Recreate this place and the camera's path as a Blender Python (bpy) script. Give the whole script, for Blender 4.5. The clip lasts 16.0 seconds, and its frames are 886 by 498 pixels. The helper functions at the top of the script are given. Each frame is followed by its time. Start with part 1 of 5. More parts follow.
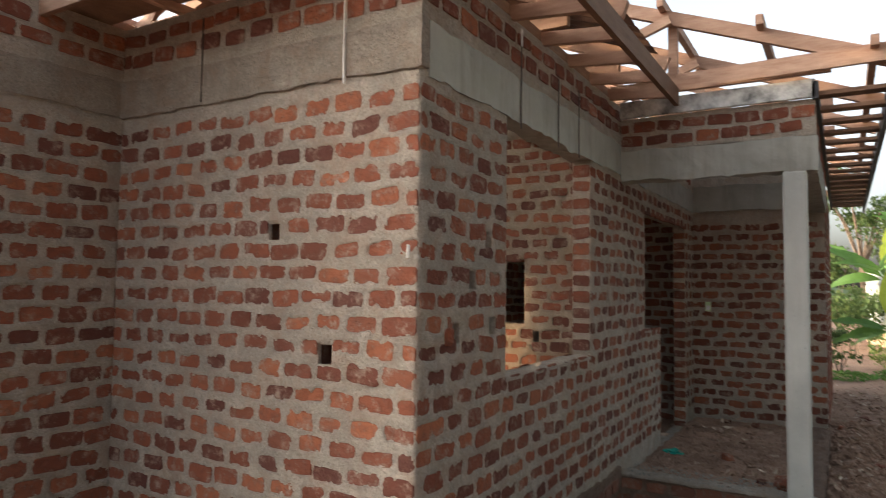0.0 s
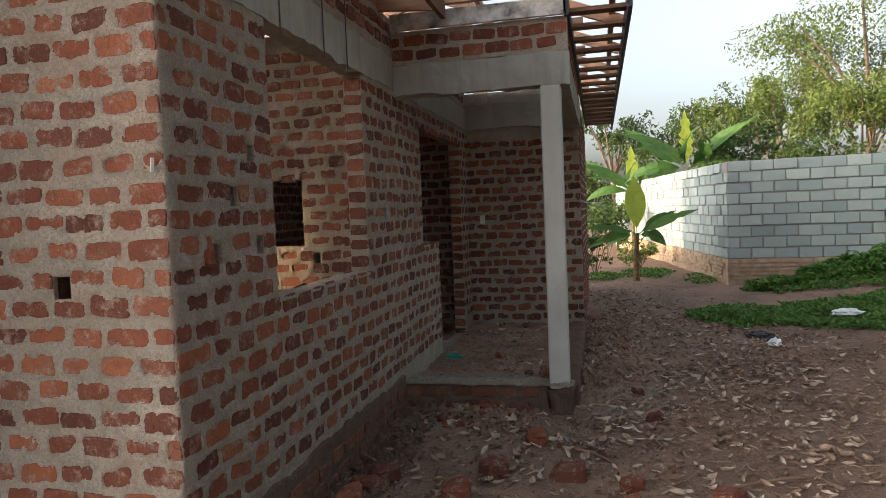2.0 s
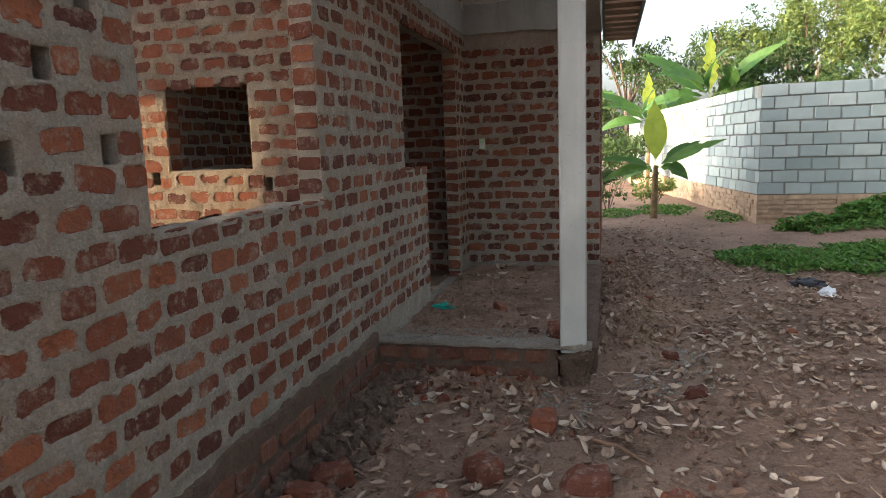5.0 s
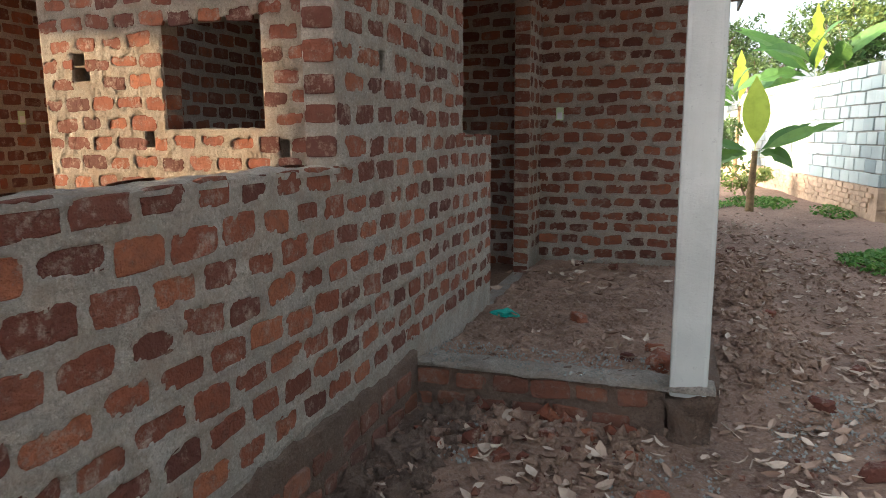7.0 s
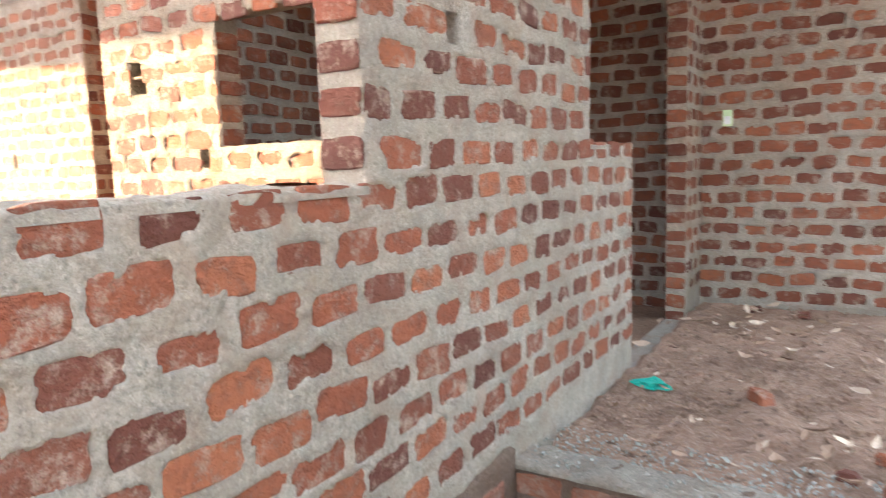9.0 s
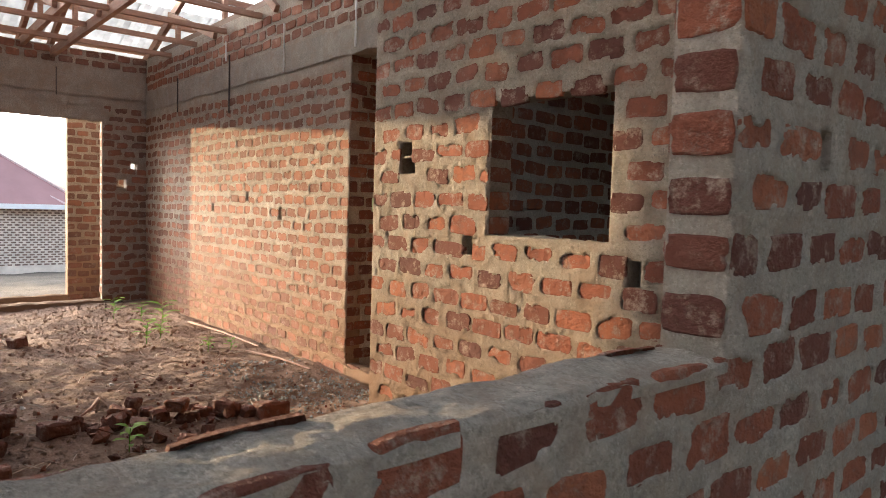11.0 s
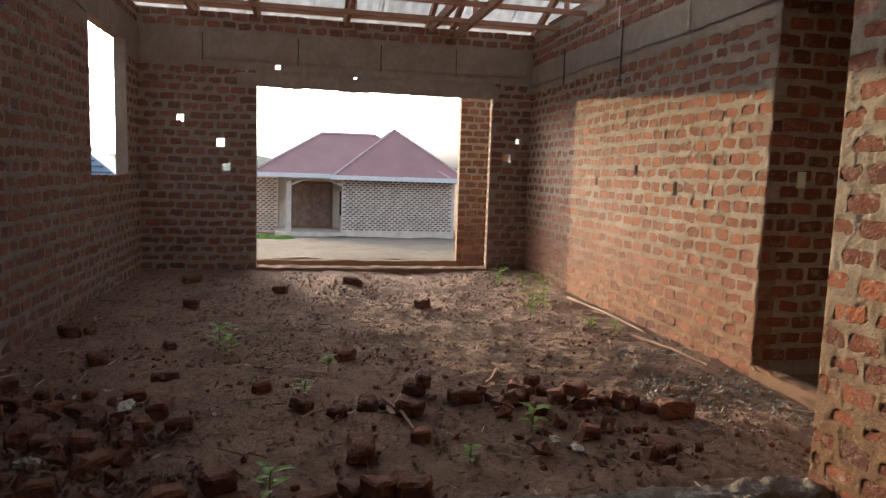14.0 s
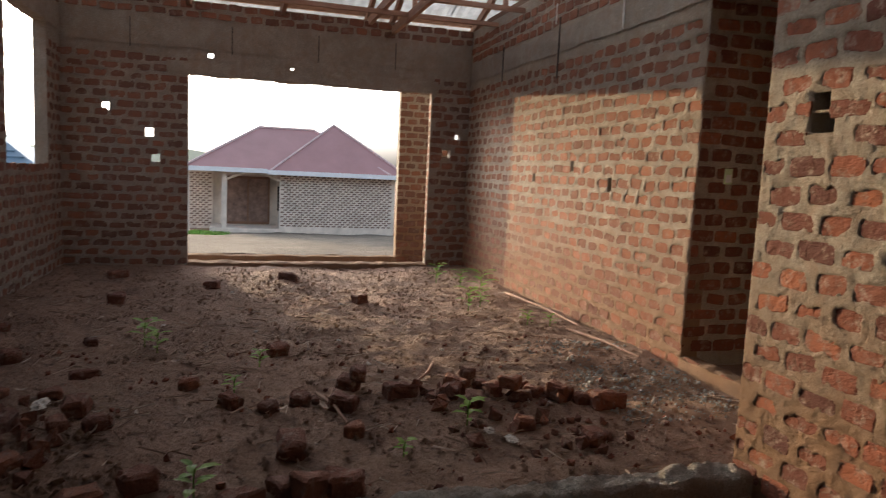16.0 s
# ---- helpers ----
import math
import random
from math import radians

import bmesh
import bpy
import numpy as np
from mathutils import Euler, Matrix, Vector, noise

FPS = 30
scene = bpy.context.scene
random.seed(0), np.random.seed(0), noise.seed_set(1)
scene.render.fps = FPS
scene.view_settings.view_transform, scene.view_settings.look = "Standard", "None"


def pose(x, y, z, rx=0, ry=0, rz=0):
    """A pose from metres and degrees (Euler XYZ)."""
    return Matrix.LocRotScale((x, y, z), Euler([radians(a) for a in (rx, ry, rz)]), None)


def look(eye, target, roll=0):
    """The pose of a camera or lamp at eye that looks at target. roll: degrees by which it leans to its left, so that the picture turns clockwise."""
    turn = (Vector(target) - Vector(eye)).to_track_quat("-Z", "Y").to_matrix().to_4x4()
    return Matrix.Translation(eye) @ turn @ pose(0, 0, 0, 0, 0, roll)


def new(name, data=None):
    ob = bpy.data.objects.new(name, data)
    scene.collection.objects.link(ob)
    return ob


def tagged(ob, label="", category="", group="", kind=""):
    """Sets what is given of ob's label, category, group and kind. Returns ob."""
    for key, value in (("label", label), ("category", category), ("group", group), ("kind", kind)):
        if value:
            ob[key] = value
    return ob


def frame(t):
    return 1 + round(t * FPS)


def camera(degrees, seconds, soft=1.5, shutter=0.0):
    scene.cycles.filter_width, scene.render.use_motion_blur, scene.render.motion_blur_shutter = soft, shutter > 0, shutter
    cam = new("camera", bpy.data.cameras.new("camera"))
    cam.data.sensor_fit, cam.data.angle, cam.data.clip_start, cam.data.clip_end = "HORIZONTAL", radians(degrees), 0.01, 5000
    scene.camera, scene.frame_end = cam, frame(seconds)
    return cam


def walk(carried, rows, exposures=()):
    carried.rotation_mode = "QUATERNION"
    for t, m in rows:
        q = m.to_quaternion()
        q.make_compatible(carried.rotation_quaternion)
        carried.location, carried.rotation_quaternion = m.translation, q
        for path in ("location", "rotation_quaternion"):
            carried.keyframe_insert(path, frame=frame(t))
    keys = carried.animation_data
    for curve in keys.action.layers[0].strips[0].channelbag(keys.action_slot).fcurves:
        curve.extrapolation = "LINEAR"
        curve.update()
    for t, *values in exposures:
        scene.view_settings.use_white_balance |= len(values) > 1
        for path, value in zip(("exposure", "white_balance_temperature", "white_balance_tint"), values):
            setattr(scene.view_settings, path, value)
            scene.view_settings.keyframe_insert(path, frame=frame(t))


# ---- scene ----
cam = camera(66.5, 16.0, soft=0.6, shutter=0.3)
PATH = [
    (0, (-0.055, 0.092, 1.645), (-1.073, 1.81, 1.756), 0.7),
    (0.5, (-0.043, 0.128, 1.636), (-0.845, 1.96, 1.652), -0.6),
    (1, (-0.021, 0.15, 1.613), (-0.642, 2.05, 1.56), -1.2),
    (1.5, (-0.004, 0.182, 1.587), (-0.521, 2.112, 1.483), -1.9),
    (2, (0.003, 0.221, 1.571), (-0.453, 2.165, 1.461), -2.4),
    (2.5, (0.03, 0.273, 1.546), (-0.466, 2.207, 1.428), -2.4),
    (3, (0.028, 0.387, 1.489), (-0.461, 2.308, 1.222), -3.0),
    (3.5, (-0.07, 0.676, 1.475), (-0.527, 2.596, 1.146), -1.1),
    (3.7, (-0.067, 0.756, 1.491), (-0.512, 2.687, 1.222), -1.7),
    (5.8, (-0.242, 1.905, 1.355), (-0.775, 3.804, 1.026), -1.4),
    (6, (-0.276, 2.022, 1.343), (-0.849, 3.908, 1.008), -1.1),
    (6.5, (-0.36, 2.3, 1.323), (-0.953, 4.19, 1.048), -0.7),
    (7, (-0.421, 2.513, 1.288), (-1.07, 4.375, 0.952), -0.5),
    (7.5, (-0.46, 2.794, 1.256), (-1.174, 4.637, 0.952), -1.1),
    (8, (-0.489, 3.029, 1.222), (-1.242, 4.86, 0.94), -1.0),
    (8.5, (-0.52, 3.314, 1.194), (-1.323, 5.124, 0.913), -1.4),
    (9, (-0.613, 3.48, 1.217), (-1.665, 5.163, 0.963), -2.0),
    (9.5, (-0.738, 3.593, 1.262), (-2.095, 5.054, 1.103), -0.2),
    (9.7, (-0.773, 3.6, 1.289), (-2.205, 4.99, 1.16), 0.3),
    (11.8, (-1.163, 3.49, 1.459), (-2.713, 4.75, 1.376), 1.8),
    (12, (-1.201, 3.487, 1.458), (-2.793, 4.697, 1.41), 1.4),
    (12.5, (-1.31, 3.49, 1.458), (-3.029, 4.512, 1.407), 1.2),
    (13, (-1.4, 3.47, 1.449), (-3.228, 4.277, 1.36), 0.8),
    (13.5, (-1.479, 3.426, 1.44), (-3.386, 4.018, 1.316), 1.4),
    (14, (-1.540, 3.432, 1.419), (-3.485, 3.838, 1.195), 1.9),
    (14.5, (-1.571, 3.450, 1.381), (-3.520, 3.762, 1.067), 2.0),
    (15, (-1.573, 3.447, 1.379), (-3.528, 3.735, 1.078), 2.0),
    (15.5, (-1.574, 3.457, 1.358), (-3.515, 3.834, 1.058), 2.3),
    (16, (-1.573, 3.470, 1.381), (-3.475, 4.046, 1.158), 2.7),
]
walk(cam, [(t, look(eye, target, roll)) for t, eye, target, roll in PATH],
     [(0.0, 2.05, 6400, 10), (1.0, 1.65, 6400, 10), (2.0, 1.7, 6250, 10), (3.0, 1.75, 6200, 10), (3.5, 2.2, 6200, 10), (6.0, 2.4, 6000, 10), (7.0, 2.8, 6000, 10), (8.5, 3.3, 6000, 10), (9.0, 4.75, 6000, 10), (9.5, 3.65, 6000, 10), (9.7, 3.3, 6000, 10), (11.8, 2.35, 6000, 10), (12.5, 1.9, 6000, 10), (13.2, 1.75, 6000, 10), (14.5, 1.9, 6000, 10), (16.0, 1.75, 6000, 10)])

# ---- light ----
SUN_AZ, SUN_EL = 18.6, 4.5          # the sun stands low beyond the west wall, a little to the south
sun_from = Vector((-math.cos(radians(SUN_EL)) * math.cos(radians(SUN_AZ)), -math.cos(radians(SUN_EL)) * math.sin(radians(SUN_AZ)), math.sin(radians(SUN_EL))))
sun = new("sun", bpy.data.lights.new("sun", "SUN"))
sun.data.energy, sun.data.angle, sun.data.color = 2.3, radians(0.7), (1.0, 0.70, 0.38)
sun.matrix_world = sun_from.to_track_quat("Z", "Y").to_matrix().to_4x4()
world = bpy.data.worlds.new("world")
scene.world = world
world.use_nodes = True
wn = world.node_tree
sky = wn.nodes.new("ShaderNodeTexSky")
sky.sky_type, sky.sun_disc = "NISHITA", False
sky.sun_elevation, sky.sun_rotation = radians(13.0), math.atan2(sun_from.x, sun_from.y) - radians(9.0)      # the haze glows above and beside the sun
sky.air_density, sky.dust_density, sky.ozone_density = 1.0, 6.0, 1.0
haze = wn.nodes.new("ShaderNodeHueSaturation")      # thin white haze takes the colour out of the sky
haze.inputs["Saturation"].default_value, haze.inputs["Value"].default_value = 0.42, 1.05
wn.links.new(sky.outputs[0], haze.inputs["Color"])
wn.links.new(haze.outputs[0], wn.nodes["Background"].inputs[0])
wn.nodes["Background"].inputs[1].default_value = 0.15

# ---- materials ----
class Mat:
    """A small node-graph builder for one principled material."""

    def __init__(self, name, rough=0.9, metal=0.0):
        self.m = bpy.data.materials.new(name)
        self.m.use_nodes = True
        self.t = self.m.node_tree
        self.p = self.t.nodes["Principled BSDF"]
        self.p.inputs["Roughness"].default_value = rough
        self.p.inputs["Metallic"].default_value = metal
        self.p.inputs["Specular IOR Level"].default_value = 0.25
        self.geo = self.t.nodes.new("ShaderNodeNewGeometry")

    def link(self, a, b):
        self.t.links.new(a, b)

    def noise(self, scale, detail=4, rough=0.6, stretch=None, distort=0.0, obj=False):
        n = self.t.nodes.new("ShaderNodeTexNoise")
        n.inputs["Scale"].default_value, n.inputs["Detail"].default_value, n.inputs["Roughness"].default_value = scale, detail, rough
        n.inputs["Distortion"].default_value = distort
        mp = self.t.nodes.new("ShaderNodeMapping")
        if stretch:
            mp.inputs["Scale"].default_value = stretch
        if obj:
            tc = self.t.nodes.new("ShaderNodeTexCoord")
            self.link(tc.outputs["Object"], mp.inputs[0])
        else:
            self.link(self.geo.outputs["Position"], mp.inputs[0])
        self.link(mp.outputs[0], n.inputs[0])
        return n.outputs["Fac"]

    def ramp(self, fac, stops):
        r = self.t.nodes.new("ShaderNodeValToRGB")
        while len(r.color_ramp.elements) < len(stops):
            r.color_ramp.elements.new(0.5)
        for e, (pos, col) in zip(r.color_ramp.elements, stops):
            e.position = pos
            e.color = (*col, 1) if len(col) == 3 else col
        self.link(fac, r.inputs[0])
        return r.outputs[0]

    def mix(self, fac, a, b, mode="MIX"):
        x = self.t.nodes.new("ShaderNodeMix")
        x.data_type, x.blend_type = "RGBA", mode
        for sock, v in ((x.inputs[0], fac), (x.inputs[6], a), (x.inputs[7], b)):
            if isinstance(v, (int, float)):
                sock.default_value = v
            elif isinstance(v, tuple):
                sock.default_value = (*v, 1)
            else:
                self.link(v, sock)
        return x.outputs[2]

    def math(self, op, a, b=0.0):
        x = self.t.nodes.new("ShaderNodeMath")
        x.operation = op
        for sock, v in zip(x.inputs, (a, b)):
            if isinstance(v, (int, float)):
                sock.default_value = v
            else:
                self.link(v, sock)
        return x.outputs[0]

    def rand(self):
        o = self.t.nodes.new("ShaderNodeObjectInfo")
        return self.math("FRACT", self.math("ADD", o.outputs["Random"], self.geo.outputs["Random Per Island"]))

    def height(self):
        s = self.t.nodes.new("ShaderNodeSeparateXYZ")
        self.link(self.geo.outputs["Position"], s.inputs[0])
        return s.outputs["Z"]

    def bump(self, fac, dist, strength=1.0):
        b = self.t.nodes.new("ShaderNodeBump")
        b.inputs["Distance"].default_value, b.inputs["Strength"].default_value = dist, strength
        self.link(fac, b.inputs["Height"])
        if self.p.inputs["Normal"].is_linked:
            self.link(self.p.inputs["Normal"].links[0].from_socket, b.inputs["Normal"])
        self.link(b.outputs[0], self.p.inputs["Normal"])

    def color(self, c):
        if isinstance(c, tuple):
            self.p.inputs["Base Color"].default_value = (*c, 1)
        else:
            self.link(c, self.p.inputs["Base Color"])
        return self.m


def brick_material(name, dusty=0.0, dust=(0.30, 0.16, 0.095)):
    k = Mat(name, 0.92)
    r = k.rand()
    base = k.ramp(r, [(0.0, (0.09, 0.033, 0.024)), (0.3, (0.155, 0.051, 0.030)), (0.62, (0.215, 0.070, 0.038)), (0.85, (0.28, 0.100, 0.050)), (1.0, (0.125, 0.045, 0.032))])
    blot = k.noise(26, 5, 0.65)
    c = k.mix(k.ramp(blot, [(0.46, (0, 0, 0)), (0.70, (0.8, 0.8, 0.8))]), base, (0.11, 0.045, 0.032))
    smear = k.ramp(k.noise(13, 6, 0.8), [(0.52, (0, 0, 0)), (0.68, (0.7, 0.7, 0.7))])
    c = k.mix(smear, c, (0.40, 0.32, 0.255))
    # dusty is an even mix; for the room walls it carries sun and shade tones
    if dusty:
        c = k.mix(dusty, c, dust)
    k.bump(k.noise(140, 5, 0.7), 0.006, 0.8)
    k.bump(k.noise(34, 4, 0.7), 0.022, 0.9)
    return k.color(c)


def mortar_material(name, tone, stain, mud=None):
    k = Mat(name, 0.95)
    c = k.ramp(k.noise(3.2, 6, 0.65), [(0.3, tuple(v * 0.72 for v in tone)), (0.55, tone), (0.8, tuple(min(1, v * 1.22) for v in tone))])
    c = k.mix(k.ramp(k.noise(75, 5, 0.8), [(0.47, (0, 0, 0)), (0.66, (0.8, 0.8, 0.8))]), c, tuple(v * 0.42 for v in tone))
    c = k.mix(k.ramp(k.noise(110, 3, 0.7), [(0.56, (0, 0, 0)), (0.66, (0.6, 0.6, 0.6))]), c, tuple(min(1, v * 1.4) for v in tone))
    c = k.mix(k.ramp(k.noise(16, 4, 0.7), [(0.42, (0, 0, 0)), (0.7, (0.5, 0.5, 0.5))]), c, tuple(v * 0.6 for v in tone))
    c = k.mix(k.ramp(k.noise(7.5, 5, 0.7, distort=0.5), [(0.46, (0, 0, 0)), (0.68, (0.62, 0.62, 0.62))]), c, (tone[0] * 0.76, tone[1] * 0.62, tone[2] * 0.54))
    streak = k.ramp(k.noise(1.0, 5, 0.7, stretch=(9, 9, 0.7)), [(0.52, (0, 0, 0)), (0.75, (0.6, 0.6, 0.6))])
    c = k.mix(streak, c, stain)
    if mud:
        top = k.math("ADD", k.height(), k.math("MULTIPLY", k.noise(2.5, 5, 0.6), 0.9))
        c = k.mix(k.ramp(k.math("MULTIPLY", top, 0.5), [(0.42, (0.85, 0.85, 0.85)), (0.85, (0, 0, 0))]), c, mud)
    k.bump(k.noise(220, 4, 0.75), 0.008, 1.0)
    k.bump(k.noise(60, 5, 0.75), 0.03, 1.0)
    k.bump(k.noise(14, 3, 0.6), 0.02, 0.5)
    return k.color(c)


M_BRICK = brick_material("burnt_clay_brick")
# greyed, darkened brick: the shade on the west and south walls is mixed in
M_BRICK_ROOM = brick_material("shaded_grey_clay_brick", 0.32, (0.20, 0.135, 0.10))
# orange mixed in all over, for splashed mud and the glow of the low sun
M_BRICK_SUN = brick_material("sunlit_muddy_clay_brick", 0.35, (0.21, 0.095, 0.045))
# brick mixed towards dark brown, for rubble, kerb, wall foot and hole pockets
M_BRICK_DARK = brick_material("dark_clay_brick", 0.45, (0.13, 0.07, 0.05))
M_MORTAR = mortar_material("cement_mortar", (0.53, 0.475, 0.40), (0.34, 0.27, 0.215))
# darker copy of the mortar: shade of the room walls is in its colour
M_MORTAR_SHADE = mortar_material("shaded_mortar", (0.42, 0.37, 0.31), (0.27, 0.22, 0.18))
M_MORTAR_ROOM = mortar_material("mud_stained_mortar", (0.47, 0.41, 0.33), (0.31, 0.24, 0.175), (0.27, 0.15, 0.08))


def concrete_material(name, tone, stain):
    k = Mat(name, 0.88)
    c = k.ramp(k.noise(2.2, 6, 0.6), [(0.3, tuple(v * 0.8 for v in tone)), (0.7, tuple(v * 1.12 for v in tone))])
    c = k.mix(k.ramp(k.noise(1.0, 5, 0.7, stretch=(7, 7, 0.6)), [(0.5, (0, 0, 0)), (0.75, (0.6, 0.6, 0.6))]), c, stain)
    c = k.mix(k.ramp(k.noise(38, 4, 0.8), [(0.62, (0, 0, 0)), (0.7, (0.5, 0.5, 0.5))]), c, tuple(v * 0.5 for v in tone))
    k.bump(k.noise(90, 4, 0.7), 0.004, 0.6)
    k.bump(k.noise(12, 3, 0.6), 0.01, 0.5)
    return k.color(c)


M_BEAM = concrete_material("cast_concrete", (0.29, 0.29, 0.26), (0.14, 0.135, 0.12))
M_PILLAR = concrete_material("smooth_concrete", (0.44, 0.45, 0.42), (0.34, 0.34, 0.31))
M_FOOT = mortar_material("muddy_footing", (0.23, 0.16, 0.12), (0.15, 0.095, 0.07))


def soil_material(name, a, b, grit):
    k = Mat(name, 0.97)
    c = k.ramp(k.noise(1.1, 7, 0.65, distort=0.6), [(0.28, a), (0.5, b), (0.75, tuple(v * 1.35 for v in b))])
    c = k.mix(k.ramp(k.noise(55, 5, 0.75), [(0.44, (0, 0, 0)), (0.72, (0.6, 0.6, 0.6))]), c, grit)
    c = k.mix(k.ramp(k.noise(19, 4, 0.7), [(0.56, (0, 0, 0)), (0.68, (0.7, 0.7, 0.7))]), c, tuple(v * 0.4 for v in a))
    k.bump(k.noise(120, 5, 0.75), 0.012, 1.0)
    k.bump(k.noise(22, 5, 0.7), 0.04, 0.9)
    return k.color(c)


M_SOIL = soil_material("trodden_soil", (0.17, 0.10, 0.070), (0.29, 0.18, 0.125), (0.44, 0.34, 0.27))
M_FLOOR = soil_material("red_floor_soil", (0.15, 0.088, 0.060), (0.245, 0.150, 0.102), (0.38, 0.275, 0.20))


def wood_material(name, a, b):
    k = Mat(name, 0.8)
    c = k.ramp(k.noise(5, 6, 0.7, stretch=(1, 1, 6)), [(0.3, a), (0.7, b)])
    c = k.mix(k.ramp(k.rand(), [(0, (0, 0, 0)), (1, (0.6, 0.6, 0.6))]), c, tuple(v * 0.5 for v in a))
    k.bump(k.noise(70, 4, 0.7), 0.004, 0.6)
    return k.color(c)


M_WOOD = wood_material("rough_timber", (0.30, 0.17, 0.115), (0.50, 0.33, 0.24))
M_WOOD_DARK = wood_material("weathered_timber", (0.15, 0.085, 0.055), (0.28, 0.17, 0.11))


def plain_material(name, col, rough=0.7, metal=0.0, vary=0.25, scale=9, bump=0.002):
    k = Mat(name, rough, metal)
    c = k.ramp(k.noise(scale, 5, 0.65), [(0.3, tuple(v * (1 - vary) for v in col)), (0.7, tuple(min(1, v * (1 + vary)) for v in col))])
    k.bump(k.noise(scale * 12, 4, 0.7), bump, 0.7)
    return k.color(c)


M_SOFFIT = plain_material("peeling_white_board", (0.33, 0.33, 0.32), 0.7, 0, 0.85, 7)
M_FASCIA = plain_material("dark_painted_board", (0.035, 0.035, 0.04), 0.6)
M_WIRE = plain_material("pale_tie_strip", (0.75, 0.75, 0.72), 0.5)
M_WIRE_DARK = plain_material("rusty_tie_wire", (0.07, 0.055, 0.05), 0.6)
M_DARK = plain_material("dark_void", (0.02, 0.015, 0.012), 0.95)

def block_material():
    k = Mat("concrete_block", 0.93)
    c = k.ramp(k.rand(), [(0, (0.27, 0.33, 0.325)), (0.5, (0.35, 0.405, 0.395)), (1, (0.42, 0.47, 0.45))])
    c = k.mix(k.ramp(k.noise(4, 5, 0.7), [(0.4, (0, 0, 0)), (0.75, (0.5, 0.5, 0.5))]), c, (0.30, 0.32, 0.30))
    k.bump(k.noise(60, 4, 0.7), 0.006, 0.8)
    return k.color(c)


M_BLOCK = block_material()


def leaf_material(name, stops, trans=0.25, rough=0.55):
    k = Mat(name, rough)
    c = k.ramp(k.rand(), stops)
    c = k.mix(k.ramp(k.noise(7, 3, 0.6), [(0.4, (0, 0, 0)), (0.7, (0.45, 0.45, 0.45))]), c, tuple(v * 0.55 for v in stops[0][1]))
    k.color(c)
    tr = k.t.nodes.new("ShaderNodeBsdfTranslucent")
    k.link(c, tr.inputs[0])
    mx = k.t.nodes.new("ShaderNodeMixShader")
    mx.inputs[0].default_value = trans
    k.link(k.p.outputs[0], mx.inputs[1])
    k.link(tr.outputs[0], mx.inputs[2])
    k.link(mx.outputs[0], k.t.nodes["Material Output"].inputs[0])
    return k.m


M_LEAF = leaf_material("tree_leaf", [(0, (0.09, 0.15, 0.04)), (0.5, (0.17, 0.22, 0.06)), (1, (0.21, 0.26, 0.075))], 0.35)
M_LEAF_DARK = leaf_material("shrub_leaf", [(0, (0.05, 0.095, 0.03)), (1, (0.11, 0.16, 0.05))], 0.3)
M_BANANA = leaf_material("banana_leaf", [(0, (0.06, 0.145, 0.04)), (1, (0.12, 0.23, 0.05))], 0.4, 0.4)
M_BANANA_NEW = leaf_material("young_banana_leaf", [(0, (0.34, 0.44, 0.06)), (1, (0.42, 0.50, 0.07))], 0.5, 0.4)
M_GRASS = leaf_material("grass_blade", [(0, (0.07, 0.17, 0.03)), (0.6, (0.11, 0.24, 0.045)), (1, (0.19, 0.27, 0.06))], 0.3)
M_DRYLEAF = leaf_material("dry_leaf", [(0, (0.16, 0.09, 0.06)), (0.5, (0.36, 0.25, 0.18)), (1, (0.58, 0.48, 0.38))], 0.1, 0.8)
M_WEED = leaf_material("weed_leaf", [(0, (0.14, 0.26, 0.04)), (1, (0.26, 0.38, 0.07))], 0.4)
M_SHEET = leaf_material("translucent_roof_sheet", [(0, (0.50, 0.53, 0.56)), (1, (0.60, 0.63, 0.66))], 0.25, 0.4)
M_BARK = plain_material("bark", (0.17, 0.13, 0.10), 0.9, 0, 0.5, 8, 0.01)
M_STEM = plain_material("banana_stem", (0.20, 0.14, 0.07), 0.7, 0, 0.5, 8, 0.01)
M_ROOF_RED = plain_material("maroon_roof_sheet", (0.36, 0.20, 0.20), 0.4, 0.0, 0.08, 1.2)
M_ROOF_BLUE = plain_material("blue_roof_sheet", (0.13, 0.20, 0.27), 0.45, 0.0, 0.2, 1.2)
M_ROOF_CAP = plain_material("pale_ridge_sheet", (0.55, 0.42, 0.42), 0.4)
M_WHITE = plain_material("white_fascia", (0.75, 0.78, 0.82), 0.6, 0, 0.06)
M_TAN = plain_material("tan_footing_brick", (0.40, 0.29, 0.20), 0.95, 0, 0.3, 7, 0.006)
M_FAR_WALL = plain_material("pale_plaster", (0.66, 0.60, 0.53), 0.9, 0, 0.2, 2)
M_FAR_BRICK = plain_material("far_dark_brick", (0.22, 0.155, 0.13), 0.9, 0, 0.4, 4)


# ---- building tools ----
def mesh_from(name, bm, material):
    me = bpy.data.meshes.new(name)
    bm.to_mesh(me)
    bm.free()
    me.materials.append(material)
    return me


def part(name, bm, material, parent=None, label=""):
    ob = new(name, mesh_from(name, bm, material))
    if parent:
        ob.parent = parent
    return tagged(ob, label)


def raw(name, verts, faces, material, parent=None, smooth=False):
    me = bpy.data.meshes.new(name)
    me.from_pydata(verts, [], faces)
    me.materials.append(material)
    if smooth:
        me.shade_smooth()
    ob = new(name, me)
    if parent:
        ob.parent = parent
    return ob


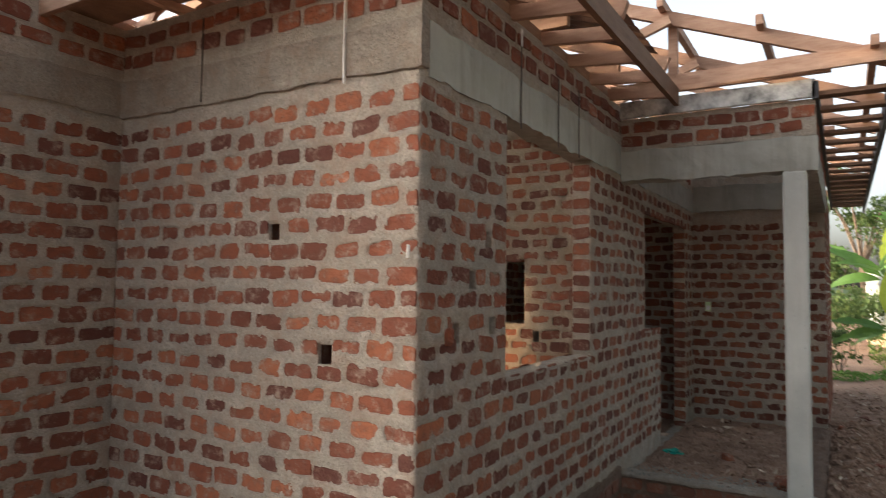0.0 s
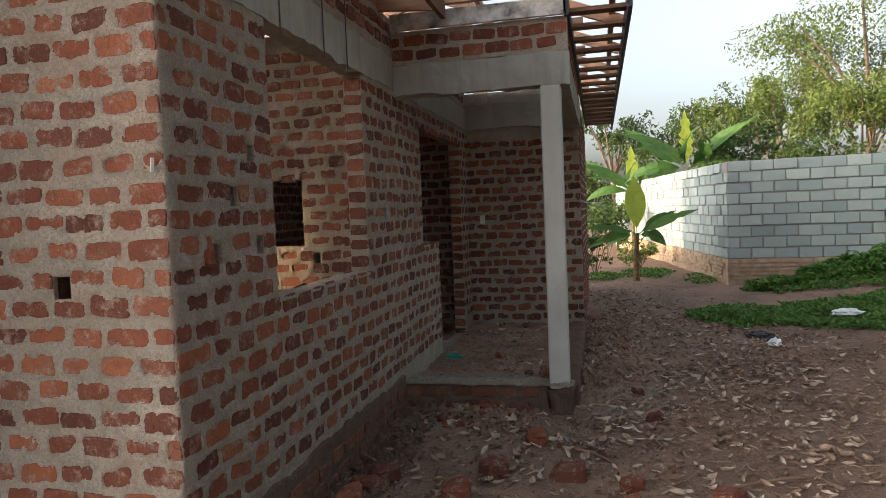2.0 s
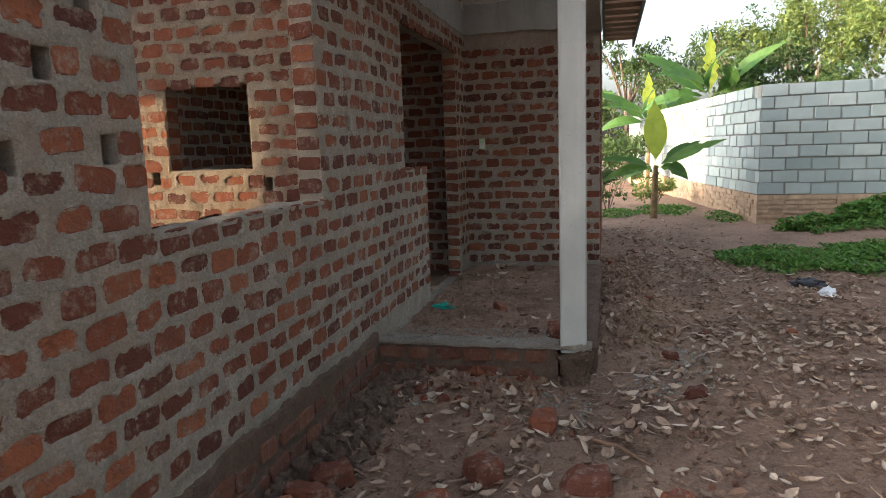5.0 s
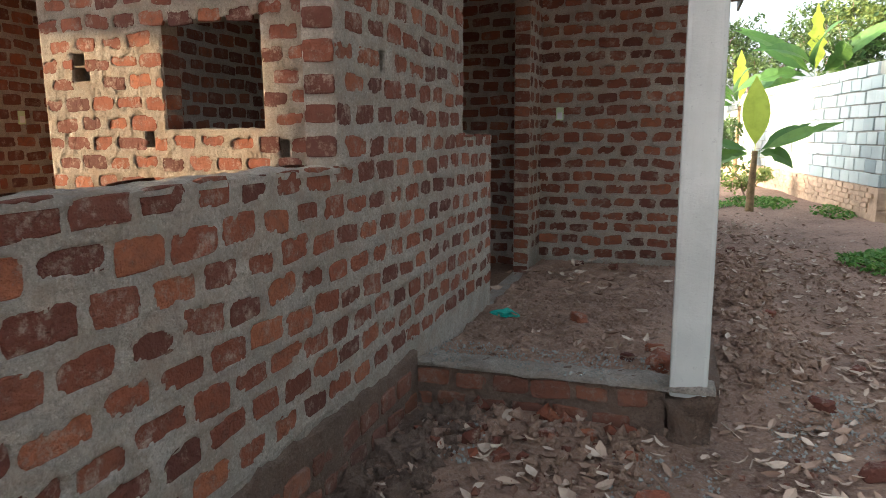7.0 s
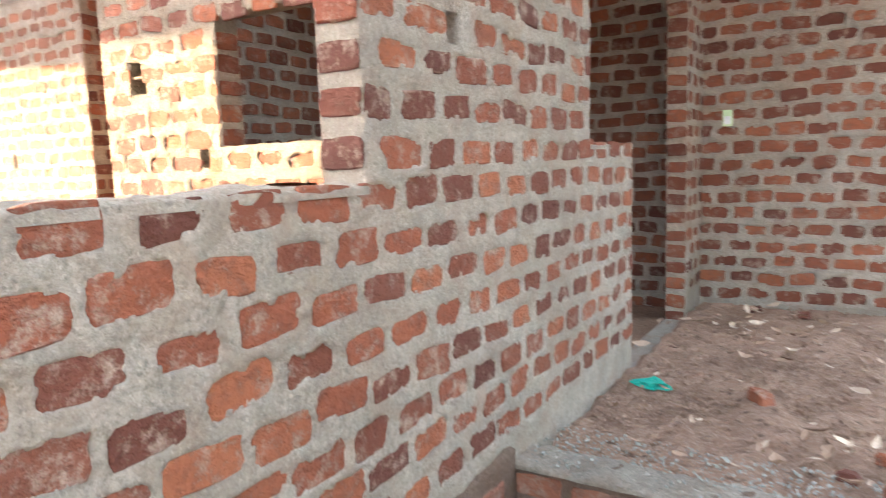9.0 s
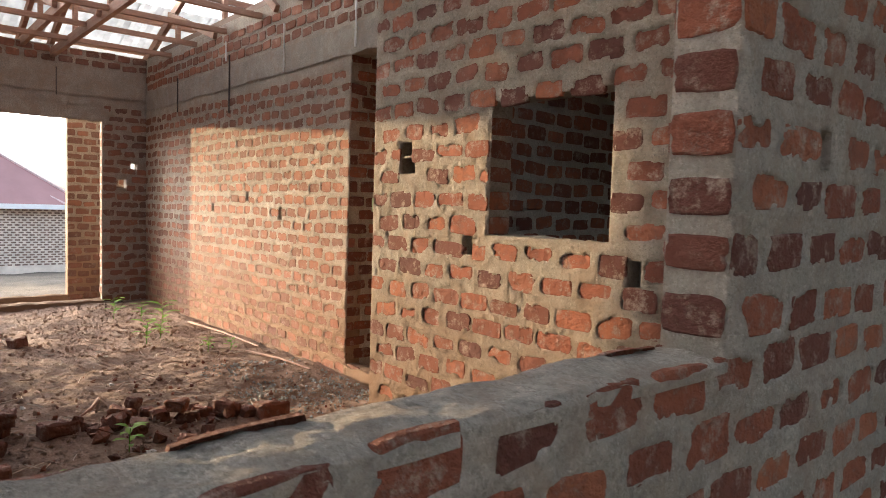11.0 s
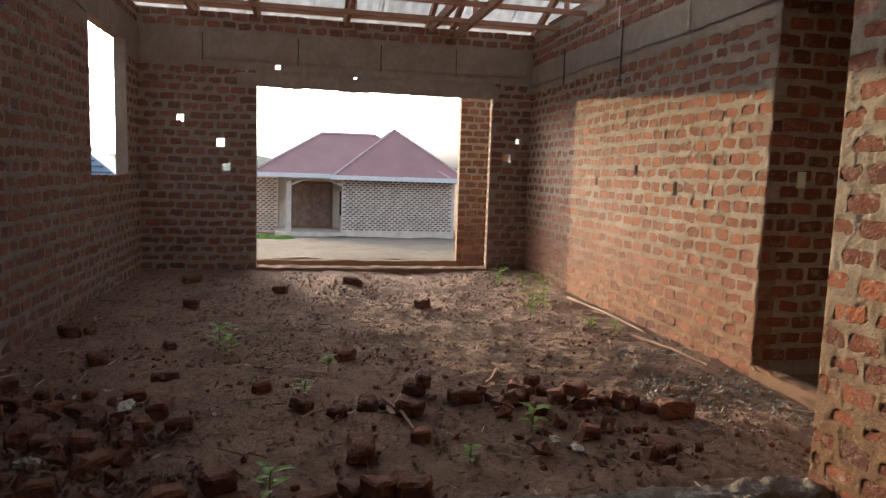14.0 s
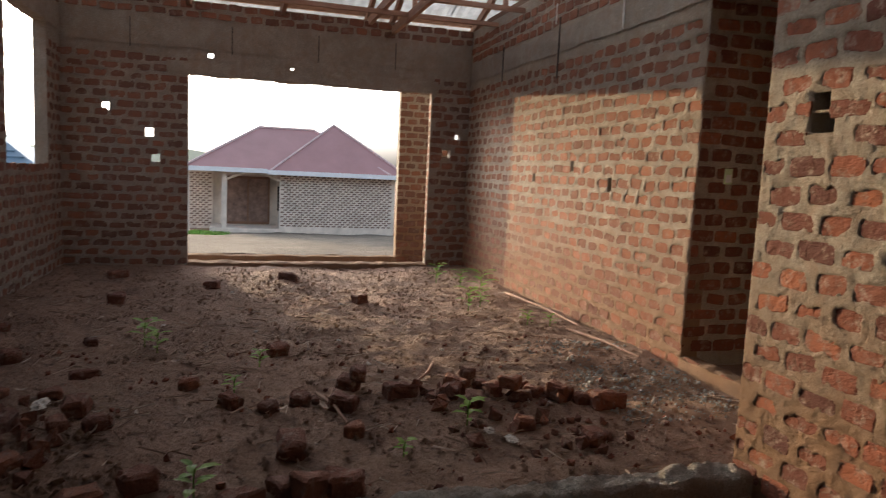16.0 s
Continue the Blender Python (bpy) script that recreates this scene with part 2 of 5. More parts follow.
def box(bm, x0, x1, y0, y1, z0, z1, bevel=0.0):
    g = bmesh.ops.create_cube(bm, size=1)
    bmesh.ops.transform(bm, matrix=Matrix.LocRotScale(((x0 + x1) / 2, (y0 + y1) / 2, (z0 + z1) / 2), None, (x1 - x0, y1 - y0, z1 - z0)), verts=g["verts"])
    if bevel:
        bmesh.ops.bevel(bm, geom=list({e for v in g["verts"] for e in v.link_edges}), offset=bevel, segments=2, profile=0.6, affect="EDGES")


def boxed(*a, bevel=0.0):
    bm = bmesh.new()
    box(bm, *a, bevel=bevel)
    return bm


def bar(bm, p, q, w, h):
    """A timber of w by h from p to q."""
    p, q = Vector(p), Vector(q)
    d = q - p
    m = d.to_track_quat("X", "Z").to_matrix().to_4x4()
    g = bmesh.ops.create_cube(bm, size=1)
    bmesh.ops.transform(bm, matrix=Matrix.Translation((p + q) / 2) @ m @ Matrix.Diagonal((d.length, w, h, 1)), verts=g["verts"])


def barred(p, q, w, h):
    bm = bmesh.new()
    bar(bm, p, q, w, h)
    return bm


def tube(points, radius, sides=7, taper=None):
    bm = bmesh.new()
    rings = []
    for i, p in enumerate(points):
        p = Vector(p)
        a = Vector(points[max(0, i - 1)])
        b = Vector(points[min(len(points) - 1, i + 1)])
        q = (b - a).to_track_quat("Z", "X")
        r = radius if taper is None else radius * (1 - (1 - taper) * i / (len(points) - 1))
        rings.append([bm.verts.new(p + q @ Vector((r * math.cos(6.2832 * k / sides), r * math.sin(6.2832 * k / sides), 0))) for k in range(sides)])
    for a, b in zip(rings, rings[1:]):
        for k in range(sides):
            bm.faces.new((a[k], a[(k + 1) % sides], b[(k + 1) % sides], b[k]))
    bm.faces.new(rings[0][::-1])
    bm.faces.new(rings[-1])
    return bm


rng = random.Random(7)
COURSE, PITCH, BRICK_L, BRICK_H = 0.1115, 0.187, 0.160, 0.075


def brick_variant(seed):
    """A hand-made brick end or side with a worn outline, 1 by 1, standing proud along y."""
    r = random.Random(seed)
    n, ring = 20, []
    skew = r.uniform(-0.05, 0.05)
    for i in range(n):
        a = 2 * math.pi * (i + 0.5) / n
        c, s = math.cos(a), math.sin(a)
        k = 0.5 / (abs(c) ** 9 + abs(s) ** 9) ** (1 / 9)
        k *= 1 - abs(r.gauss(0, 0.025)) - (0.08 if r.random() < 0.05 else 0)
        ring.append((c * k + skew * s * k, s * k))
    verts = [(x, -0.012, z) for x, z in ring] + [(x * 0.99, r.uniform(-0.001, 0.003), z * 0.985) for x, z in ring] + [(x * 0.93, r.uniform(0.002, 0.006), z * 0.88) for x, z in ring]
    faces = [(i, (i + 1) % n, n + (i + 1) % n, n + i) for i in range(n)] + [(n + i, n + (i + 1) % n, 2 * n + (i + 1) % n, 2 * n + i) for i in range(n)]
    faces.append(tuple(range(2 * n, 3 * n)))
    return verts, [f[::-1] for f in faces]


VARIANTS = [brick_variant(s) for s in range(14)]
VARIANT_MESH = {}


def variant_mesh(i, material):
    key = (i, material.name)
    if key not in VARIANT_MESH:
        me = bpy.data.meshes.new("brick")
        me.from_pydata(*VARIANTS[i][:1], [], VARIANTS[i][1])
        me.materials.append(material)
        VARIANT_MESH[key] = me
    return VARIANT_MESH[key]


def joined(name, places, material, parent):
    verts, faces, n = [], [], 0
    for m, i in places:
        v, f = VARIANTS[i]
        a = np.array(m)
        vv = np.array(v) @ a[:3, :3].T + a[:3, 3]
        verts.extend(map(tuple, vv))
        faces.extend(tuple(k + n for k in q) for q in f)
        n += len(v)
    ob = raw(name, verts, faces, material, parent)
    return tagged(ob, kind="stuff")


def lattice(u, z, cell, seed):
    """Smooth random values over arrays u, z, in -1 to 1."""
    g = np.random.RandomState(seed).uniform(-1, 1, (257, 257))
    a, b = u / cell + 60.0, z / cell + 20.0
    i, j = np.floor(a).astype(int), np.floor(b).astype(int)
    fa, fb = a - i, b - j
    fa, fb = fa * fa * (3 - 2 * fa), fb * fb * (3 - 2 * fb)
    i0, j0, i1, j1 = i % 256, j % 256, (i + 1) % 256, (j + 1) % 256
    return (g[i0, j0] * (1 - fa) + g[i1, j0] * fa) * (1 - fb) + (g[i0, j1] * (1 - fa) + g[i1, j1] * fa) * fb


def mortar_skin(wall, axis, face, sign, a0, a1, z0, z1, holes, places, step, material):
    """The smeared, lumpy mortar between and over the edges of the bricks."""
    nu, nz = max(2, round((a1 - a0) / step)), max(2, round((z1 - z0) / step))
    us, zs = np.linspace(a0, a1, nu + 1), np.linspace(z0, z1, nz + 1)
    U, Z = np.meshgrid(us, zs, indexing="ij")
    seed = len(LATER) * 7 + 1
    rough = 0.5 * lattice(U, Z, 0.045, seed) + 0.3 * lattice(U, Z, 0.02, seed + 1) + 0.25 * lattice(U, Z, 0.011, seed + 2)
    proud = 0.0075 + 0.0075 * rough + 0.004 * lattice(U, Z, 0.13, seed + 3)
    flip = 1 if (axis, sign) in (("x", -1), ("y", 1)) else -1
    inside = np.full(U.shape, -1.0)
    for m, i, c, zc in places:
        w, h = m.to_scale()[0] / 2.1, m.to_scale()[2] / 2.16
        lean = flip * math.tan(m.to_euler().y)
        i0, i1 = np.searchsorted(us, c - w), np.searchsorted(us, c + w)
        j0, j1 = np.searchsorted(zs, zc - h - w * abs(lean)), np.searchsorted(zs, zc + h + w * abs(lean))
        if i1 <= i0 or j1 <= j0:
            continue
        du = U[i0:i1, j0:j1] - c
        dx, dz = w - np.abs(du), h - np.abs(Z[i0:i1, j0:j1] - zc - lean * du)
        round_off = 0.024
        d = np.where((dx < round_off) & (dz < round_off), round_off - np.hypot(np.minimum(dx - round_off, 0), np.minimum(dz - round_off, 0)), np.minimum(dx, dz))
        inside[i0:i1, j0:j1] = np.maximum(inside[i0:i1, j0:j1], d)
    edge = np.maximum(0.0005, 0.0035 + 0.016 * lattice(U, Z, 0.04, seed + 4) + 0.006 * lattice(U, Z, 0.015, seed + 5) + 0.003 * lattice(U, Z, 0.008, seed + 6))
    k = np.clip((inside - edge) / 0.007, 0, 1)
    off = proud * (1 - k) - 0.008 * k
    rim = np.minimum(np.minimum(U - a0, a1 - U), 1.0)
    solid = np.ones(U.shape, bool)
    for h0, h1, g0, g1 in holes:
        d = np.maximum(np.maximum(h0 - U, U - h1), np.maximum(g0 - Z, Z - g1))
        rim = np.minimum(rim, np.maximum(d, 0))
        solid &= d > -step * 0.5
    off = np.where(off > 0, off * np.clip(rim / 0.012, 0, 1), off)
    D = face + sign * off
    P = np.stack((U, D, Z) if axis == "x" else (D, U, Z), -1).reshape(-1, 3)
    idx = np.arange((nu + 1) * (nz + 1)).reshape(nu + 1, nz + 1)
    ok = (solid[:-1, :-1] & solid[1:, :-1] & solid[1:, 1:] & solid[:-1, 1:]) & ~((k[:-1, :-1] == 1) & (k[1:, :-1] == 1) & (k[1:, 1:] == 1) & (k[:-1, 1:] == 1))
    q = np.stack((idx[:-1, :-1], idx[1:, :-1], idx[1:, 1:], idx[:-1, 1:]), -1)[ok]
    if (axis == "x") == (sign > 0):
        q = q[:, ::-1]
    me = bpy.data.meshes.new("mortar")
    me.from_pydata(P.tolist(), [], q.tolist())
    me.materials.append(material)
    me.shade_smooth()
    ob = new("mortar", me)
    ob.parent = wall
    return ob


LATER = []        # brick pieces are made at the end of the file


def lay_bricks(wall, axis, face, sign, a0, a1, z0, z1, holes=(), near=None, material=None, limit=300, jitter=1.0, pitch=PITCH, length=BRICK_L, gone=(), skin=0.0, joint=None):
    """Courses of bricks on one face of a wall; holes are (a0, a1, z0, z1)."""
    turn = {("y", 1): -90, ("y", -1): 90, ("x", -1): 180, ("x", 1): 0}[(axis, sign)]
    places = []
    k0, k1 = math.ceil(z0 / COURSE - 0.1), math.floor(z1 / COURSE)
    for k in range(k0, k1):
        z = (k + 0.5) * COURSE - 0.033
        spans = [(a0, a1)]
        for h0, h1, hz0, hz1 in holes:
            if hz0 < z < hz1:
                nxt = []
                for s0, s1 in spans:
                    if h0 > s0:
                        nxt.append((s0, min(s1, h0)))
                    if h1 < s1:
                        nxt.append((max(s0, h1), s1))
                spans = [s for s in nxt if s[1] - s[0] > 0.04]
        for s0, s1 in spans:
            if s1 - s0 < 0.2:
                spots = [(s0 + 0.004, s1 - 0.004)]
            else:
                spots = []
            start = math.floor((s0 - pitch) / pitch) * pitch + (pitch / 2 if k % 2 else 0) + rng.uniform(-0.02, 0.02)
            while start < s1 and s1 - s0 >= 0.2:
                ln = length * rng.uniform(0.82, 1.14)
                b0, b1 = start + (pitch - ln) / 2, start + (pitch + ln) / 2
                start += pitch
                if b0 < s0 + 0.05:
                    b0 = s0 + 0.004
                if b1 > s1 - 0.05:
                    b1 = s1 - 0.004
                if b1 - b0 >= 0.05:
                    spots.append((b0, b1))
            for b0, b1 in spots:
                c = (b0 + b1) / 2
                if any(g0 < c < g1 and gz0 < z < gz1 for g0, g1, gz0, gz1 in gone):
                    continue
                hh = BRICK_H * rng.uniform(0.82, 1.14)
                zz = z + rng.uniform(-0.010, 0.010) * jitter
                out = face + sign * rng.uniform(-0.001, 0.0045) * jitter
                at = (c, out, zz) if axis == "x" else (out, c, zz)
                m = Matrix.LocRotScale(at, Euler((0, radians(rng.gauss(0, 3.2) * jitter), radians(turn))), ((b1 - b0) * 1.05, 1.0, hh * 1.08))
                places.append((m, rng.randrange(len(VARIANTS)), c, zz))
    LATER.append((wall, places, near, material or M_BRICK, limit))
    if skin:
        mortar_skin(wall, axis, face, sign, a0, a1, k0 * COURSE - 0.035, min(z1, k1 * COURSE + 0.03), holes, places, skin, joint or M_MORTAR)


def finish_bricks():
    for wall, places, near, material, limit in LATER:
        if near:
            places = sorted(places, key=lambda p: (p[2] - near[0]) ** 2 + (p[3] - near[1]) ** 2)
        for m, i, _, _ in places[:limit]:
            ob = new("brick", variant_mesh(i, material))
            ob.matrix_world = m
            ob.parent = wall
        if places[limit:]:
            joined("bricks", [(m, i) for m, i, _, _ in places[limit:]], material, wall)


def wall(name, axis, face, sign, a0, a1, z0, z1, thick=0.13, holes=(), material=None, label=""):
    """A standing wall slab with openings right through it. face is its visible plane; the slab lies behind it."""
    us = sorted({a0, a1, *(v for h in holes for v in h[:2] if a0 < v < a1)})
    zs = sorted({z0, z1, *(v for h in holes for v in h[2:] if z0 < v < z1)})
    solid = {}
    for i in range(len(us) - 1):
        for j in range(len(zs) - 1):
            u, z = (us[i] + us[i + 1]) / 2, (zs[j] + zs[j + 1]) / 2
            solid[i, j] = not any(h[0] < u < h[1] and h[2] < z < h[3] for h in holes)
    back = face - sign * thick
    bm = bmesh.new()

    def v(u, d, z):
        return bm.verts.new((u, d, z) if axis == "x" else (d, u, z))

    for (i, j), s in solid.items():
        if not s:
            continue
        p, q, r, t = us[i], us[i + 1], zs[j], zs[j + 1]
        bm.faces.new([v(p, face, r), v(q, face, r), v(q, face, t), v(p, face, t)])
        bm.faces.new([v(p, back, r), v(p, back, t), v(q, back, t), v(q, back, r)])
        if not solid.get((i - 1, j)):
            bm.faces.new([v(p, face, r), v(p, face, t), v(p, back, t), v(p, back, r)])
        if not solid.get((i + 1, j)):
            bm.faces.new([v(q, face, r), v(q, back, r), v(q, back, t), v(q, face, t)])
        if not solid.get((i, j - 1)):
            bm.faces.new([v(p, face, r), v(p, back, r), v(q, back, r), v(q, face, r)])
        if not solid.get((i, j + 1)):
            bm.faces.new([v(p, face, t), v(q, face, t), v(q, back, t), v(p, back, t)])
    bmesh.ops.remove_doubles(bm, verts=bm.verts, dist=0.0005)
    bmesh.ops.recalc_face_normals(bm, faces=bm.faces)
    ob = new(name, mesh_from(name, bm, material or M_MORTAR))
    return tagged(ob, label, "wall", kind="structure")

# ---- the building ----
XA, YF, YW, YS, XF, YL, XL = -1.59, 2.48, 5.61, 6.47, -10.52, 1.45, -3.65
T, TOP, BEAM0, BEAM1 = 0.13, 3.12, 2.57, 2.80
WINDOW = (3.335, 4.72, 1.165, BEAM0)
LEDGE = (6.22, 6.83, 1.27, 2.35)
DOOR = (6.82, 8.05, 0.12, 2.35)

EAST_HOLES = [(y - 0.033, y + 0.033, z - 0.045, z + 0.045) for y, z in ((3.13, 1.88), (2.96, 1.68), (2.81, 1.43), (3.18, 1.45), (5.13, 1.58))]
wall_east = wall("wall_east", "y", XA, 1, YF, 8.5, -0.3, TOP, T, [WINDOW, LEDGE, DOOR] + EAST_HOLES, label="rough red brick wall with thick grey mortar and open window holes")
lay_bricks(wall_east, "y", XA, 1, YF, 8.5, 0.28, BEAM0, [WINDOW, LEDGE, DOOR] + EAST_HOLES, near=(4.2, 1.0), skin=0.008)
lay_bricks(wall_east, "y", XA, 1, YF, 8.5, BEAM1, TOP + 0.1, near=(3.5, 3.0), limit=60)
lay_bricks(wall_east, "y", XA - T, -1, YF + T, YW, 0.1, BEAM0, [WINDOW], limit=0)
lay_bricks(wall_east, "x", 4.72, -1, XA - T, XA, 1.2, BEAM0, limit=40)
lay_bricks(wall_east, "x", 8.05, -1, XA - T, XA, 0.12, 2.35, limit=30)
lay_bricks(wall_east, "x", 6.22, 1, XA - T, XA, 1.3, 2.3, limit=40)

FRONT_HOLES = [(-2.455, -2.385, 1.86, 1.94), (-2.125, -2.045, 1.285, 1.375)]
wall_front = wall("wall_front", "x", YF, -1, XL, XA - T, -0.3, TOP, 0.02, FRONT_HOLES, label="daylit red brick wall with smeared cement joints and putlog holes")
lay_bricks(wall_front, "x", YF, -1, XL, XA, 0.30, BEAM0, FRONT_HOLES, near=(-2.2, 1.2), limit=300, skin=0.008)
lay_bricks(wall_front, "x", YF, -1, XL, XA, BEAM1, TOP + 0.1, limit=50)
wall_return = wall("wall_return", "y", XL, 1, YL - T, YF, -0.3, TOP, 0.05, label="shaded red brick return wall with cement joints")
lay_bricks(wall_return, "y", XL, 1, YL - T, YF, -0.2, BEAM0, near=(2.2, 1.5), skin=0.014)
lay_bricks(wall_return, "y", XL, 1, YL - T, YF, BEAM1, TOP + 0.1, limit=40)

HATCH = (-3.11, -2.48, 1.32, 1.90)
HATCH_HOLES = [(-3.255, -3.205, 1.23, 1.33), (-2.39, -2.34, 1.17, 1.27), (-3.74, -3.66, 1.69, 1.76), (-3.74, -3.63, 1.60, 1.68)]
wall_hatch = wall("wall_hatch", "x", YW, -1, -3.98, XA - T, -0.2, TOP, T, [HATCH] + HATCH_HOLES, material=M_MORTAR_ROOM, label="red brick partition with a small square unglazed hatch")
lay_bricks(wall_hatch, "x", YW, -1, -3.98, XA - T, -0.05, BEAM0, [HATCH] + HATCH_HOLES, near=(-3.0, 1.4), gone=[(-3.78, -3.58, 1.56, 1.80)], material=M_BRICK, skin=0.008, joint=M_MORTAR_ROOM)
lay_bricks(wall_hatch, "x", YW, -1, -3.98, XA - T, BEAM0, TOP, limit=40)
lay_bricks(wall_hatch, "y", -3.98, -1, YW, YS, 0.1, TOP, limit=0)
lay_bricks(wall_hatch, "y", -3.11, 1, YW, YW + T, 1.32, 1.9, limit=12)

CORRIDOR = (-5.55, -4.11, 0.16, 2.62)
SLITS = [(-8.275, -8.225, 1.34, 1.46), (-7.415, -7.365, 1.46, 1.58), (-6.72, -6.66, 1.29, 1.41)]
wall_sunlit = wall("wall_sunlit", "x", YS, -1, XF, -3.98, -0.1, 3.3, T, [CORRIDOR] + SLITS, material=M_MORTAR_ROOM, label="long red brick wall lit by low orange sun, mud-splashed at its foot")
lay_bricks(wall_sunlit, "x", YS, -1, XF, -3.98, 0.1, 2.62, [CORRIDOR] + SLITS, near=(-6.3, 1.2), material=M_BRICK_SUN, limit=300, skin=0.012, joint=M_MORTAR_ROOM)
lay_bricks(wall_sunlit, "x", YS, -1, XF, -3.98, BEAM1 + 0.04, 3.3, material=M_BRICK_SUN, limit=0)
wall_corridor = wall("wall_corridor", "y", -5.55, 1, YS + T, 10.0, -0.1, 3.1, T, label="dark brick corridor wall behind the doorway")
lay_bricks(wall_corridor, "y", -5.55, 1, YS, 8.6, 0.16, 3.05, near=(6.7, 1.4), limit=120)
wall_corridor_end = wall("wall_corridor_end", "x", 10.0, -1, -5.7, XA, -0.1, 3.1, T, label="dark brick end wall")
lay_bricks(wall_corridor_end, "x", 10.0, -1, -5.7, XA, 0.1, 3.05, limit=0)
wall_store = wall("wall_store", "y", -3.98, -1, YW + T, 10.0, -0.1, 3.1, T, label="dark brick inner wall of a small room")
lay_bricks(wall_store, "y", -3.98 + T, 1, YW + T, 10.0, 0.1, 3.05, near=(6.8, 1.5), limit=200)
wall_store_back = wall("wall_store_back", "x", 8.5, -1, -3.85, XA - T, -0.1, 3.1, T, label="dark brick back wall of a small room")
lay_bricks(wall_store_back, "x", 8.5, -1, -3.85, XA - T, 0.1, 3.05, near=(-2.8, 1.5), limit=200)

OPENING = (2.84, 5.93, 0.12, 2.44)
WEST_PUTLOGS = [(y - s, y + s, z - s, z + s) for y, z, s in ((1.92, 1.99, 0.05), (2.40, 1.71, 0.055), (2.47, 1.41, 0.055), (6.16, 1.64, 0.06), (6.31, 1.87, 0.045), (3.10, 2.68, 0.035), (4.08, 2.60, 0.025), (5.55, 2.56, 0.025))]
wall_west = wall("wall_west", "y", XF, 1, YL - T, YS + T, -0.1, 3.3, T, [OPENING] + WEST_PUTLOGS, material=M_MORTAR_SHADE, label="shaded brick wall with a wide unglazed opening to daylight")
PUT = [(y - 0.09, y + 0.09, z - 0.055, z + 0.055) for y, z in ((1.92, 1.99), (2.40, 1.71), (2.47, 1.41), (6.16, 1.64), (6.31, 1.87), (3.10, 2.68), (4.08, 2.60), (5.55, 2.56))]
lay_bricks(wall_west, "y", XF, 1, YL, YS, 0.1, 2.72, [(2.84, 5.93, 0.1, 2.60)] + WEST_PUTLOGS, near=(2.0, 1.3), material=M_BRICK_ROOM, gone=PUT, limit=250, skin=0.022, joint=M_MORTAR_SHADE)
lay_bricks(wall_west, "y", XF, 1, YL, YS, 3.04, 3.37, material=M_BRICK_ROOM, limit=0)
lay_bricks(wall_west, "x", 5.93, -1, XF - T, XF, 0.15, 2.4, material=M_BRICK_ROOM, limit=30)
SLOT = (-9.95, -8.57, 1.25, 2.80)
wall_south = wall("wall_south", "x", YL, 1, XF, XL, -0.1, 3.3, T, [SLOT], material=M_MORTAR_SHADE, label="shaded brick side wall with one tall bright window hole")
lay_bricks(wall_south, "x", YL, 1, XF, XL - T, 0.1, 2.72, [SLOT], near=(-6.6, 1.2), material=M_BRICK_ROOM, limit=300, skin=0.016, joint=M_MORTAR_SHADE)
lay_bricks(wall_south, "x", YL, 1, XF, XL - T, 3.04, 3.37, material=M_BRICK_ROOM, limit=0)
wall_north_far = wall("wall_north_far", "x", 13.0, 1, -10.52, -0.3, -0.3, 3.1, T, label="plain brick rear wall of the building")
wall_north_west = wall("wall_north_west", "y", XF - T, -1, YS + T, 13.0, -0.3, 3.1, T, label="plain brick outer wall of the building")

wall_porch = wall("wall_porch", "x", 8.5, -1, XA, -0.22, -0.2, 3.0, T, label="shaded brick porch wall stained dark under the eave")
lay_bricks(wall_porch, "x", 8.5, -1, XA, -0.22, 0.22, 2.56, near=(-0.9, 1.2), limit=200, skin=0.016)
lay_bricks(wall_porch, "x", 8.5, -1, XA, -0.22, 2.86, 3.0, limit=20)
lay_bricks(wall_porch, "y", -0.22, 1, 8.5, 8.63, 0.1, 2.9, limit=30)
wall_side = wall("wall_side", "y", -0.24, 1, 8.63, 13.13, -0.3, 3.0, T, label="brick side wall under the eave")
lay_bricks(wall_side, "y", -0.24, 1, 8.63, 13.0, -0.1, 2.9, near=(9.0, 1.2), limit=120)

# cast concrete ring beams and lintels
def beam(name, *b, material=None):
    x0, x1, y0, y1, z0, z1 = b
    bm = bmesh.new()
    spans = [[lo + (hi - lo) * i / max(1, round((hi - lo) / 0.045)) for i in range(max(1, round((hi - lo) / 0.045)) + 1)] for lo, hi in ((x0, x1), (y0, y1), (z0, z1))]
    bmesh.ops.create_cube(bm, size=1)
    bmesh.ops.transform(bm, matrix=Matrix.LocRotScale(((x0 + x1) / 2, (y0 + y1) / 2, (z0 + z1) / 2), None, (x1 - x0, y1 - y0, z1 - z0)), verts=bm.verts)
    for axis in range(3):
        for at in spans[axis][1:-1]:
            bmesh.ops.bisect_plane(bm, geom=bm.verts[:] + bm.edges[:] + bm.faces[:], plane_co=Vector([at if k == axis else 0 for k in range(3)]), plane_no=Vector([1 if k == axis else 0 for k in range(3)]))
    for v in bm.verts:
        d = noise.fractal(v.co * 4, 0.7, 2.1, 4)
        v.co.z += 0.016 * d - (0.022 * max(0, noise.noise(v.co * 13)) if v.co.z < (z0 + z1) / 2 else 0)
        low, high = Vector((x0, y0, 0)), Vector((x1, y1, 0))
        for k in (0, 1):
            if v.co[k] - low[k] < 0.001 or high[k] - v.co[k] < 0.001:
                v.co[k] += 0.006 * noise.fractal(v.co * 9 + Vector((5, 0, k)), 0.7, 2.1, 3)
    return tagged(part(name, bm, material or M_BEAM), "rough grey cast concrete beam with board marks", "beam", kind="structure")

